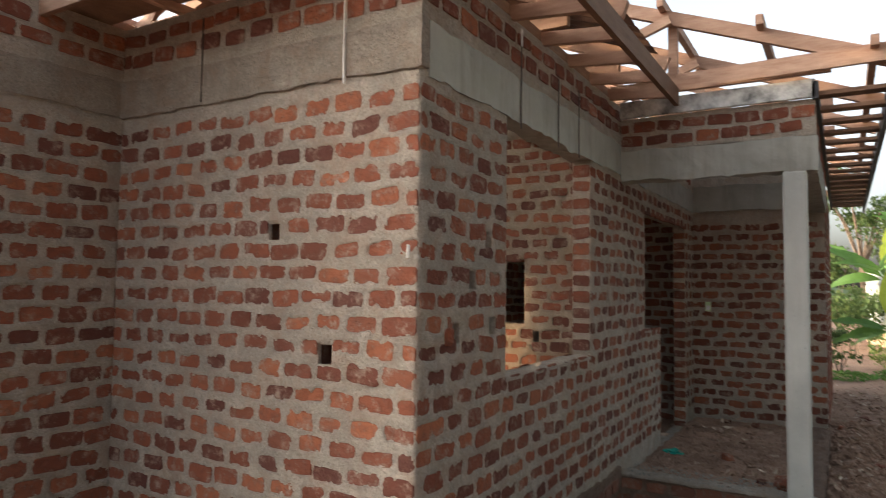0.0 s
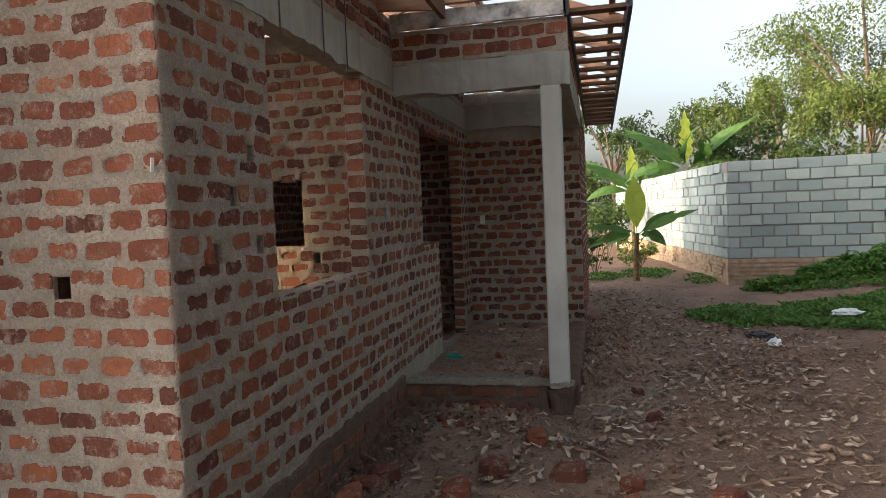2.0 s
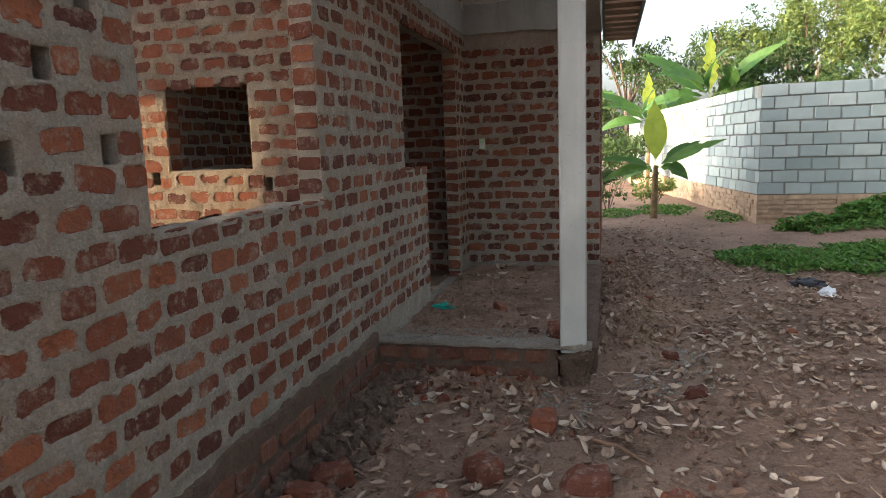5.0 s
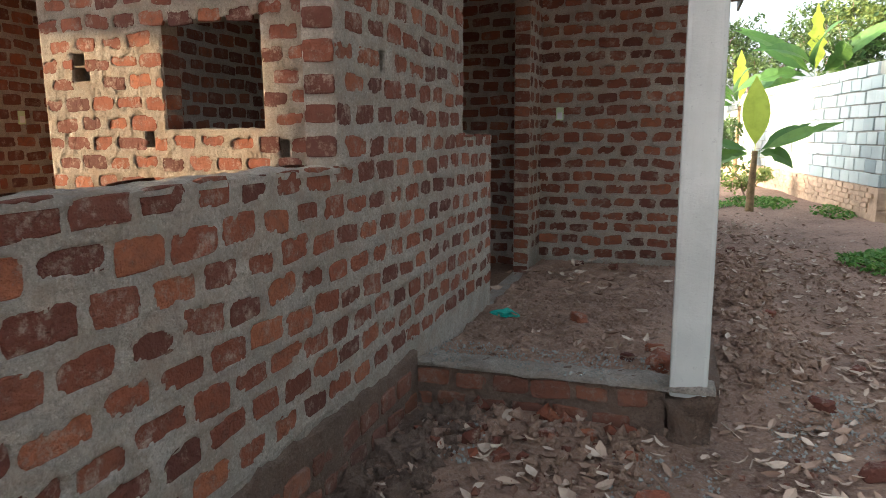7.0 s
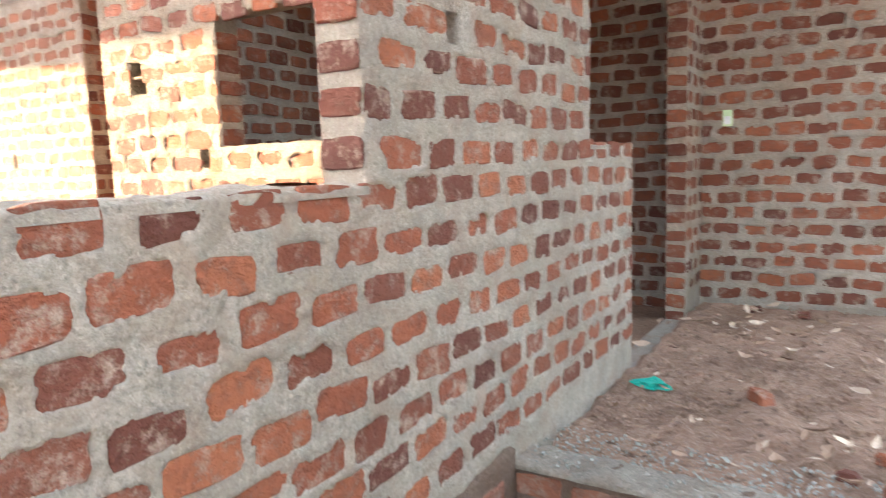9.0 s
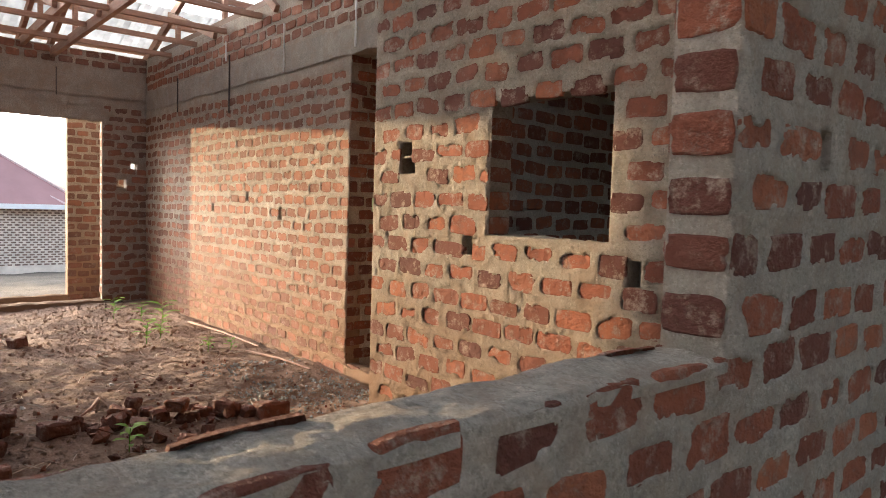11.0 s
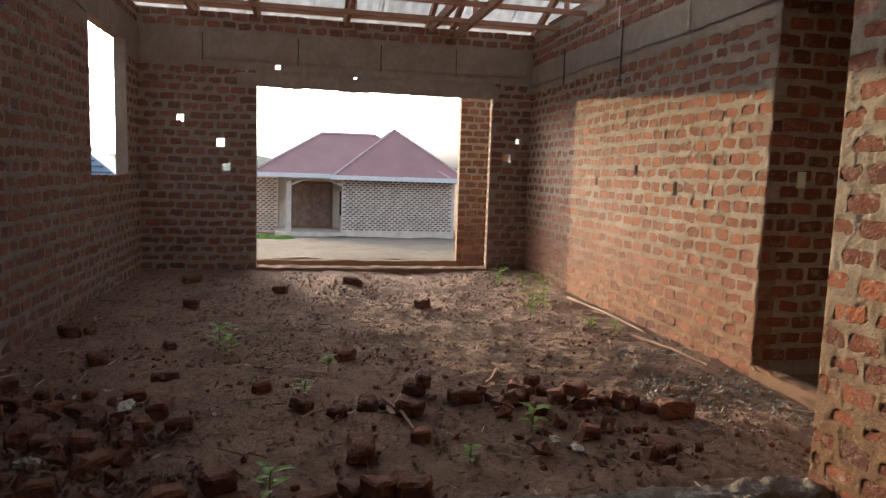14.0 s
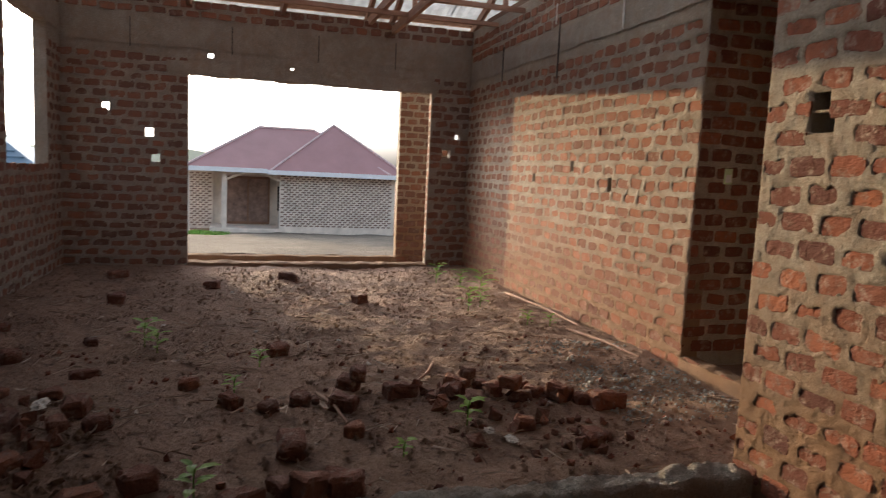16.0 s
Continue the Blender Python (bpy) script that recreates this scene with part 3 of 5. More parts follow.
beam("beam_east", XA - T - 0.004, XA + 0.014, YF + 0.047, 8.496, BEAM0 - 0.012, BEAM1)
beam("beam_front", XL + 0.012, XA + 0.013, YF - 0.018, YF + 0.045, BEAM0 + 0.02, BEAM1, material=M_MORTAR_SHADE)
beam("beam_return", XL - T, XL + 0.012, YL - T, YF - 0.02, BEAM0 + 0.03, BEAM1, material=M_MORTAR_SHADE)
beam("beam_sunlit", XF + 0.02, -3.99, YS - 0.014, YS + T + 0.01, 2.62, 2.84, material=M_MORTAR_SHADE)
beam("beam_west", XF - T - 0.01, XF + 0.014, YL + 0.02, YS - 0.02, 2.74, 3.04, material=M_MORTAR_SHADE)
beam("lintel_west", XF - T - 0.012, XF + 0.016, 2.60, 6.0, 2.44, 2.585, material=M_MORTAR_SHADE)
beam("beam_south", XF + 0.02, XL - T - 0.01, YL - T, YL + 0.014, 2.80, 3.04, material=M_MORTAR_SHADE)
beam("beam_porch_front", XA + 0.016, -0.19, 5.44, 5.60, 2.50, 2.74)
beam("beam_porch_side", -0.40, -0.20, 5.605, 8.48, 2.50, 2.74)
beam("beam_porch_back", XA + 0.016, -0.41, 8.47, 8.55, 2.56, 2.86)
porch_front = wall("wall_porch_gable", "x", 5.45, -1, XA + 0.012, -0.2, 2.742, 3.0, 0.13, label="two brick courses over the porch beam")
lay_bricks(porch_front, "x", 5.45, -1, XA + 0.012, -0.2, 2.742, 3.04, limit=60)
porch_side = wall("wall_porch_side", "y", -0.21, 1, 5.585, 8.5, 2.742, 3.0, 0.13, label="brick courses over the porch side beam")
lay_bricks(porch_side, "y", -0.21, 1, 5.585, 8.5, 2.742, 3.04, limit=60)

bm = boxed(-0.418, -0.262, 5.44, 5.60, 0.16, 2.5, bevel=0.02)
pillar = tagged(part("pillar", bm, M_PILLAR), "smooth grey concrete porch pillar with a casting seam", "pillar", kind="structure")


def lump(x0, x1, y0, y1, z0, z1, amp, seed):
    """A broken block with worn corners and uneven faces."""
    bm = boxed(x0, x1, y0, y1, z0, z1, bevel=0.03)
    bmesh.ops.subdivide_edges(bm, edges=[e for e in bm.edges if e.calc_length() > 0.05], cuts=4, use_grid_fill=True)
    for v in bm.verts:
        v.co += Vector([noise.fractal(v.co * 9 + Vector((seed, 7 * k, 3 * k)), 0.7, 2.1, 3) for k in range(3)]) * amp
    return bm


bm = lump(-0.43, -0.245, 5.42, 5.62, -0.2, 0.17, 0.055, 4)
tagged(part("pillar_footing", bm, M_FOOT), "broken muddy concrete pillar footing", "footing", kind="structure")


def rough_slab(name, x0, x1, y0, y1, z0, z1, material, amp, step, label, category):
    """A block with an uneven, hand-trowelled top."""
    nx, ny = max(2, int((x1 - x0) / step)), max(2, int((y1 - y0) / step))
    verts, faces = [], []
    for j in range(ny + 1):
        for i in range(nx + 1):
            x, y = x0 + (x1 - x0) * i / nx, y0 + (y1 - y0) * j / ny
            edge = i in (0, nx) or j in (0, ny)
            z = z1 + amp * noise.fractal(Vector((x * 6, y * 6, z1 * 9)), 0.7, 2.1, 4) + amp * 0.4 * noise.noise(Vector((x * 38, y * 38, z1))) - (amp * 0.6 if edge else 0)
            verts.append((x + (amp * 0.5 * noise.noise(Vector((x * 11, y * 11, 4))) if edge else 0), y + (amp * 0.5 * noise.noise(Vector((x * 11, y * 11, 9))) if edge else 0), z))
    for j in range(ny):
        for i in range(nx):
            a = j * (nx + 1) + i
            faces.append((a, a + 1, a + nx + 2, a + nx + 1))
    rim = [i for i in range(nx + 1)] + [j * (nx + 1) + nx for j in range(1, ny + 1)] + [ny * (nx + 1) + i for i in range(nx - 1, -1, -1)] + [j * (nx + 1) for j in range(ny - 1, 0, -1)]
    base = len(verts)
    verts += [(verts[k][0], verts[k][1], z0) for k in rim]
    for k in range(len(rim)):
        n = (k + 1) % len(rim)
        faces.append((rim[n], rim[k], base + k, base + n))
    return tagged(raw(name, verts, faces, material, smooth=False), label, category, kind="structure")


rough_slab("kerb_porch", XA, -0.43, 5.44, 5.60, -0.25, 0.20, M_FOOT, 0.025, 0.03, "rough concrete kerb along the porch edge", "kerb")
kerb_face = tagged(new("kerb_bricks"), "course of muddy bricks in the porch kerb face", "bricks", kind="structure")
rough_slab("kerb_cap", XA, -0.225, 5.425, 5.615, 0.19, 0.208, M_MORTAR_SHADE, 0.018, 0.018, "pale rough cement capping on the porch kerb", "kerb")
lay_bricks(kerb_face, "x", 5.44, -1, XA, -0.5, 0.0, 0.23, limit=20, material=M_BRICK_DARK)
rough_slab("kerb_porch_side", -0.40, -0.20, 5.65, 8.5, -0.25, 0.165, M_FOOT, 0.025, 0.04, "rough concrete kerb along the porch side", "kerb")
rough_slab("floor_porch", XA, -0.41, 5.61, 8.5, -0.25, 0.16, M_SOIL, 0.03, 0.04, "dusty unfinished porch floor of soil and grit", "floor")
rough_slab("sill_east", XA - T - 0.01, XA + 0.008, 3.335, 4.72, 1.15, 1.176, M_MORTAR, 0.012, 0.02, "rough mortar capping on the window sill", "sill")
rough_slab("sill_ledge", XA - T, XA + 0.006, 6.22, 6.83, 1.25, 1.275, M_MORTAR, 0.012, 0.02, "mortar capping on a low brick ledge", "sill")
rough_slab("sill_hatch", HATCH[0], HATCH[1], YW - 0.01, YW + T, 1.29, 1.325, M_MORTAR_ROOM, 0.014, 0.02, "mortar bed on the hatch sill", "sill")
rough_slab("wall_dwarf", -3.98, -3.84, YF + 0.1, YW - 0.012, -0.2, 0.155, M_MORTAR_SHADE, 0.028, 0.014, "low broken foundation wall across the room", "wall")
rough_slab("sill_west", XF - T - 0.02, XF + 0.06, 2.84, 5.93, 0.0, 0.13, M_MORTAR_ROOM, 0.015, 0.04, "low mortar threshold of the wide opening", "sill")
rough_slab("threshold_corridor", -5.55, -4.0, YS - 0.02, YS + T, -0.05, 0.17, M_MORTAR_ROOM, 0.015, 0.04, "low mud-covered doorway threshold", "threshold")
rough_slab("footing_east", XA - 0.05, XA + 0.018, YF - 0.05, 5.43, -0.3, 0.275, M_FOOT, 0.03, 0.04, "muddy projecting wall footing", "footing")
rough_slab("footing_front", XL, XA - 0.06, YF - 0.025, YF - 0.005, -0.3, 0.30, M_FOOT, 0.03, 0.05, "muddy projecting wall footing", "footing")

# dark pockets added behind the small putlog holes, to block light from the room
def recess(axis, face, inward, a, z, s):
    """An added dark pocket that blocks light behind a hole: four sides and a back."""
    bm = bmesh.new()
    d0, d1 = sorted((face, face + inward * 0.14))
    b0, b1 = sorted((face + inward * 0.13, face + inward * 0.15))
    for u0, u1, z0, z1, e0, e1 in ((a - s - 0.02, a - s, z - s, z + s, d0, d1), (a + s, a + s + 0.02, z - s, z + s, d0, d1), (a - s, a + s, z - s - 0.02, z - s, d0, d1), (a - s, a + s, z + s, z + s + 0.02, d0, d1), (a - s, a + s, z - s, z + s, b0, b1)):
        if axis == "x":
            box(bm, u0, u1, e0, e1, z0, z1)
        else:
            box(bm, e0, e1, u0, u1, z0, z1)
    return tagged(part("putlog_recess", bm, M_BRICK_DARK), "dark blind pocket added behind a putlog hole to block light", "recess", kind="structure")


for h in FRONT_HOLES:
    recess("x", YF + 0.021, 1, (h[0] + h[1]) / 2, (h[2] + h[3]) / 2, 0.05)
for h in EAST_HOLES:
    recess("y", XA - T - 0.008, -1, (h[0] + h[1]) / 2, (h[2] + h[3]) / 2, 0.05)

# boards added above the porch to cut its skylight; the gaps set how much
bm = bmesh.new()
for k in range(12):
    box(bm, XA + 0.02, -0.215, 5.6 + k * 0.245, 5.6 + k * 0.245 + 0.135, 3.004, 3.022)
tagged(part("porch_shade_boards", bm, M_SOFFIT), "stained open boarding added over the porch to dim it", "ceiling", kind="structure")
# unseen lid added over the inner rooms, to keep out the sky
tagged(part("ceiling_store", boxed(-5.55, XA - T - 0.01, YS + T, 9.98, 3.06, 3.085), M_WOOD_DARK), "unseen dark boarding added to keep the small inner rooms dark", "ceiling", kind="structure")

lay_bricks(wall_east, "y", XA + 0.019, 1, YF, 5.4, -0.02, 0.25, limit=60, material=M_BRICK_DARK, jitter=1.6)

# veranda beyond the wide opening
wall_veranda = wall("wall_veranda", "y", -11.75, 1, 5.78, 6.6, -0.2, 2.9, T, material=M_MORTAR_ROOM, label="brick pier at the edge of the veranda")
lay_bricks(wall_veranda, "y", -11.75, 1, 5.78, 6.6, -0.1, 2.85, material=M_BRICK_ROOM, limit=100)
rough_slab("kerb_veranda", -11.9, -11.74, 1.2, 5.78, -0.4, 0.06, M_MORTAR_ROOM, 0.015, 0.05, "low concrete kerb of the veranda", "kerb")


# ---- ground ----
def ground_z(x, y):
    """Height of the yard."""
    z = -0.02 + 0.02 * math.sin(x * 1.7) * math.cos(y * 1.3)
    if x < -12:
        z -= min(1.4, (-12 - x) * 0.078)
    z += 0.35 * max(0, min(1, (x - 2.4) / 3)) * max(0, min(1, (9 - y) / 4)) 
    z += 0.07 * max(0, 1 - abs(x + 0.9) / 0.9) * max(0, 1 - abs(y - 5.2) / 0.9)
    z += 0.03 * noise.fractal(Vector((x * 0.9, y * 0.9, 0)), 0.8, 2, 4)
    z += 0.13 * max(0, 1 - abs(x - 0.02) / 0.5) * max(0, min(1, (y - 5.7) / 0.8, (10.5 - y) / 1.5))
    z += 0.34 * max(0, min(1, (x - 2.7) / 1.6)) * max(0, min(1, (y - 10.6) / 2.2))
    return z


def sheet(name, xs, ys, zf, material, label, category, fine=0.0):
    nx, ny = len(xs), len(ys)
    verts = [(x, y, zf(x, y) + (fine * noise.fractal(Vector((x * 8, y * 8, 3)), 0.7, 2, 4) if fine else 0)) for y in ys for x in xs]
    faces = [(j * nx + i, j * nx + i + 1, (j + 1) * nx + i + 1, (j + 1) * nx + i) for j in range(ny - 1) for i in range(nx - 1)]
    return tagged(raw(name, verts, faces, material, smooth=True), label, category, kind="structure")


def steps(*spans):
    out = []
    for a, b, s in spans:
        n = max(1, round((b - a) / s))
        out += [a + (b - a) * i / n for i in range(n)]
    return out + [spans[-1][1]]


sheet("ground", steps((-400, -60, 40), (-60, -12, 1.5), (-12, -2, 1.0), (-2, 4, 0.05), (4, 16, 0.6), (16, 60, 6), (60, 400, 60)),
      steps((-400, -60, 60), (-60, -2, 4), (-2, 1, 0.3), (1, 11, 0.06), (11, 30, 0.5), (30, 80, 5), (80, 400, 60)), ground_z, M_SOIL, "trodden brown soil yard with grit and dust", "ground", 0.02)


M_TILLED = soil_material("grey_tilled_soil", (0.075, 0.062, 0.050), (0.125, 0.105, 0.085), (0.20, 0.17, 0.14))
sheet("ground_plot", steps((-29.0, -12.4, 0.35)), steps((-8, 15, 0.35)), lambda x, y: ground_z(x, y) + 0.05 + 0.05 * noise.fractal(Vector((x, y, 5)), 0.8, 2, 3), M_TILLED, "rough grey-brown plot before the far house", "ground")


def floor_z(x, y):
    return 0.085 + 0.035 * noise.fractal(Vector((x * 1.1, y * 1.1, 7)), 0.8, 2, 4) + 0.02 * noise.fractal(Vector((x * 7, y * 7, 2)), 0.7, 2, 3)


sheet("floor", steps((XF, -7, 0.07), (-7, -3.9, 0.04)), steps((YL, YS, 0.05)), floor_z, M_FLOOR, "bare red soil floor strewn with grit", "floor")
sheet("floor_entry", steps((-3.9, XA - T, 0.06)), steps((YF + T, YW, 0.06)), lambda x, y: -0.06 + 0.03 * noise.noise(Vector((x * 3, y * 3, 0))), M_FLOOR, "bare soil floor of the front bay", "floor")
sheet("floor_store", steps((-5.55, XA - T, 0.12)), steps((YS + T, 10, 0.15)), lambda x, y: 0.1 + 0.02 * noise.noise(Vector((x * 3, y * 3, 0))), M_FLOOR, "bare soil floor of the inner rooms", "floor")


# ---- roof timbers ----
SLOPE = 0.39


def truss(y, x0, x1, z0):
    """A roof truss across the house at y, from eave x0 to eave x1."""
    peak = (x0 + x1) / 2
    top = z0 + SLOPE * (x1 - peak)
    t = new("roof_truss")
    t.location = (peak, y, z0)
    o = Vector((peak, y, z0))

    def tim(name, p, q, w=0.05, h=0.10):
        part(name, barred(Vector(p) - o, Vector(q) - o, w, h), M_WOOD, t)

    tim("bottom_chord", (x0 + 0.35, y, z0 + 0.05), (x1 - 0.35, y, z0 + 0.05))
    tim("top_chord", (x0, y + 0.001, z0 + 0.03), (peak, y + 0.001, top))
    tim("top_chord", (x1, y + 0.001, z0 + 0.03), (peak, y + 0.001, top))
    n = 4
    for side in (x0, x1):
        for i in range(1, n + 1):
            f = i / n
            xa = side + (peak - side) * f
            za = z0 + (top - z0) * f
            tim("web", (xa, y + 0.052, z0 + 0.05), (xa, y + 0.052, za), 0.045, 0.07)
            g = (i - 1) / n
            if i > 1:
                tim("web", (side + (peak - side) * g, y - 0.05, z0 + (top - z0) * g), (xa, y - 0.05, z0 + 0.06), 0.045, 0.07)
    return tagged(t, "rough sawn timber roof truss, not yet covered", "roof truss", "roof trusses")


EAVE_W, EAVE_E, EAVE_P, ZR = -11.0, -1.12, 0.25, 3.12
ROOM_Y = [2.1, 2.85, 3.95, 5.05]
PORCH_Y = [5.36, 6.5, 7.6, 8.8, 10.0, 11.2, 12.4]
for y in ROOM_Y:
    truss(y, EAVE_W, EAVE_E, ZR + 0.12)
for y in PORCH_Y:
    truss(y, EAVE_W, EAVE_P, ZR + 0.03)


def timber(name, p, q, w, h, label, category, material=None, group=""):
    return tagged(part(name, barred(p, q, w, h), material or M_WOOD), label, category, group)


def rise(x, side, eave, z0):
    return z0 + SLOPE * abs(x - eave) + 0.09


for k in range(8):
    x = EAVE_W + 0.25 + k * 0.68
    timber("purlin", (x, 1.0, rise(x, -1, EAVE_W, ZR + 0.12)), (x, 12.6, rise(x, -1, EAVE_W, ZR + 0.12)), 0.05, 0.07, "long rough timber purlin across the trusses", "purlin", group="purlins")
for k in range(7):
    x = EAVE_E - 0.2 - k * 0.7
    timber("purlin", (x, 2.0, rise(x, 1, EAVE_E, ZR + 0.12)), (x, 5.25, rise(x, 1, EAVE_E, ZR + 0.12)), 0.05, 0.07, "long rough timber purlin across the trusses", "purlin", group="purlins")
for k in range(8):
    x = EAVE_P - 0.1 - k * 0.68
    timber("purlin", (x, 5.2, rise(x, 1, EAVE_P, ZR + 0.03)), (x, 12.6, rise(x, 1, EAVE_P, ZR + 0.03)), 0.05, 0.07, "long rough timber purlin across the trusses", "purlin", group="purlins")
# ceiling battens under the trusses of the room
for k in range(9):
    x = -9.6 + k * 0.82
    timber("ceiling_batten", (x, YL, ZR + 0.095), (x, YS, ZR + 0.095), 0.05, 0.05, "rough timber ceiling batten under the trusses", "batten", M_WOOD, "ceiling battens")
# eave of the east wall and of the porch
timber("eave_board", (EAVE_E, 2.0, 3.10), (EAVE_E, 5.34, 3.10), 0.035, 0.13, "rough timber eave board", "eave board", M_WOOD_DARK)
for k in range(8):
    y = 2.05 + k * 0.45
    timber("eave_joist", (XA - 0.1, y, 3.155), (EAVE_E - 0.02, y, 3.105), 0.04, 0.08, "short rough timber eave joist", "joist", M_WOOD, "eave joists")
timber("wall_plate", (XA - 0.06, YF, 3.16), (XA - 0.06, 5.3, 3.16), 0.10, 0.07, "dark timber wall plate on the bricks", "wall plate", M_WOOD_DARK)
timber("wall_plate", (XF + 0.5, YS + 0.06, 3.335), (-4.0, YS + 0.06, 3.335), 0.10, 0.06, "dark timber wall plate on the bricks", "wall plate", M_WOOD_DARK)
tagged(part("soffit_board", boxed(XA + 0.02, -0.2, 5.40, 5.44, 3.0, 3.13, bevel=0.004), M_SOFFIT), "white painted soffit board, peeling and blackened", "soffit board")
timber("fascia_board", (EAVE_P, 5.2, 3.03), (EAVE_P, 13.2, 3.03), 0.03, 0.17, "long dark painted fascia board", "fascia board", M_FASCIA)
timber("fascia_board", (EAVE_E, 5.36, 3.22), (EAVE_P, 5.30, 3.22), 0.035, 0.12, "rough reddish timber fascia over the porch", "fascia board", M_WOOD)
timber("plate_board", (-0.2, 5.4, 3.05), (-0.2, 13.0, 3.05), 0.04, 0.12, "dark timber edge plate", "plate", M_FASCIA)
soffit = tagged(new("eave_soffit"), "open soffit of weathered timber slats under the eave", "soffit")
for k in range(17):
    y = 5.5 + k * 0.45
    part("slat", barred((-0.2, y, 3.03), (EAVE_P - 0.015, y, 3.03), 0.12 if k < 9 else 0.30, 0.03), M_WOOD_DARK, soffit)
timber("eave_board", (-4.3, 2.0, 3.10), (EAVE_E, 2.0, 3.10), 0.035, 0.13, "rough timber eave board", "eave board", M_WOOD_DARK)
timber("eave_plank", (-4.2, 2.24, 3.17), (-2.35, 2.24, 3.17), 0.42, 0.02, "dark weathered plank under the front eave", "plank", M_WOOD_DARK)
for k in range(4):
    timber("eave_joist", (-3.9 + k * 0.75, 1.98, 3.13), (-3.9 + k * 0.75, 2.6, 3.145), 0.04, 0.05, "short rough timber eave joist", "joist", M_WOOD, "eave joists")
M_IRON = plain_material("rusty_iron_sheet", (0.16, 0.10, 0.075), 0.6, 0.2, 0.5, 5)


def corrugated(x0, z0, x1, z1, y, width, material, label, group):
    """One corrugated sheet lying on the slope from (x0, z0) to (x1, z1)."""
    bm = bmesh.new()
    n = 12
    lo, hi = [], []
    for i in range(n + 1):
        yy = y + width * i / n
        dz = 0.012 * (i % 2)
        lo.append(bm.verts.new((x0, yy, z0 + dz)))
        hi.append(bm.verts.new((x1, yy, z1 + dz)))
    for i in range(n):
        bm.faces.new((lo[i], lo[i + 1], hi[i + 1], hi[i]))
    bmesh.ops.solidify(bm, geom=bm.faces[:], thickness=0.002)
    return tagged(part("roof_sheet", bm, material), label, "roof sheet", group)


for k in range(4):
    corrugated(EAVE_E - 0.12, ZR + 0.31, EAVE_E - 3.6, ZR + 0.27 + SLOPE * 3.6, 2.02 + k * 0.82, 0.85, M_IRON, "rusty brown corrugated iron sheet on the east slope", "iron sheets")
# the first row of roof sheets, along the west eave
for k in range(13):
    y = 0.9 + k * 0.88
    corrugated(EAVE_W - 0.15, ZR + 0.215, EAVE_W + 1.15, ZR + 0.27 + SLOPE * 1.15, y, 0.9, M_SHEET, "pale translucent corrugated roof sheet along the eave", "roof sheets")


# ---- the yard: block wall, far house ----
def block_wall(name, p, q, z0, z1, label, base, mat=None):
    """A wall of large blocks from p to q, with recessed joints."""
    p, q = Vector(p), Vector(q)
    L = (q - p).length
    ang = math.atan2(q.y - p.y, q.x - p.x)
    w = tagged(new(name), label, "wall", kind="structure")
    w.matrix_world = Matrix.Translation((p.x, p.y, 0)) @ Matrix.Rotation(ang, 4, "Z")
    part("core", boxed(0, L, 0.03, 0.15, z0, z1 - 0.01), M_BEAM, w)
    part("footing_course", boxed(-0.02, L, -0.02, 0.17, z0 - 0.6, z0), M_TAN, w)
    fr = random.Random(int(L * 10))
    for c in range(5):
        v, f, u = [], [], fr.uniform(-0.2, 0.0)
        while u < L - 0.3:
            ln = fr.uniform(0.19, 0.25)
            y0 = -0.035 - fr.uniform(0, 0.02)
            lo, hi = z0 - 0.08 * c - 0.073 + fr.uniform(-0.006, 0.006), z0 - 0.08 * c - 0.008 - fr.uniform(0, 0.01)
            n, a = len(v), max(u, -0.02)
            v += [(x, y, z) for y in (y0, 0.01) for x in (a, u + ln) for z in (lo, hi)]
            f += [tuple(n + i for i in k) for k in ((0, 1, 3, 2), (0, 4, 5, 1), (2, 3, 7, 6), (1, 5, 7, 3), (0, 2, 6, 4))]
            u += ln + fr.uniform(0.015, 0.03)
        course = raw("brick_course", v, f, M_TAN)
        course.parent = w
    me_cache = {}
    bl, bh = 0.40, 0.205
    rows = int((z1 - z0) / bh)
    count = 0
    for r in range(rows):
        s = -0.2 if r % 2 else 0.0
        while s < L:
            a, b = max(0.0, s + 0.009), min(L, s + bl - 0.009)
            s += bl
            if b - a < 0.05:
                continue
            key = round(b - a, 2)
            if key not in me_cache:
                me_cache[key] = mesh_from("block", boxed(-key / 2, key / 2, 0, 0.12, -bh / 2 + 0.009, bh / 2 - 0.009, bevel=0.008), M_BLOCK)
            if count < 300:
                ob = new("block", me_cache[key])
                ob.parent = w
                ob.location = ((a + b) / 2 + rng.uniform(-0.006, 0.006), rng.uniform(-0.016, 0.008), z0 + (r + 0.5) * bh + rng.uniform(-0.007, 0.007))
                ob.scale = (rng.uniform(0.965, 1.01), 1, rng.uniform(0.94, 1.02))
                ob.rotation_euler = (rng.uniform(-0.02, 0.02), rng.uniform(-0.014, 0.014), rng.uniform(-0.025, 0.025))
                count += 1
    return w


CORNER = (2.35, 13.9)
block_wall("wall_yard_south", CORNER, (14, 13.2), 0.45, 2.30, "pale grey concrete block wall in shade", 0)
block_wall("wall_yard_west", (0.6, 27.0), CORNER, 0.45, 2.30, "pale concrete block boundary wall lit by low sun", 0)


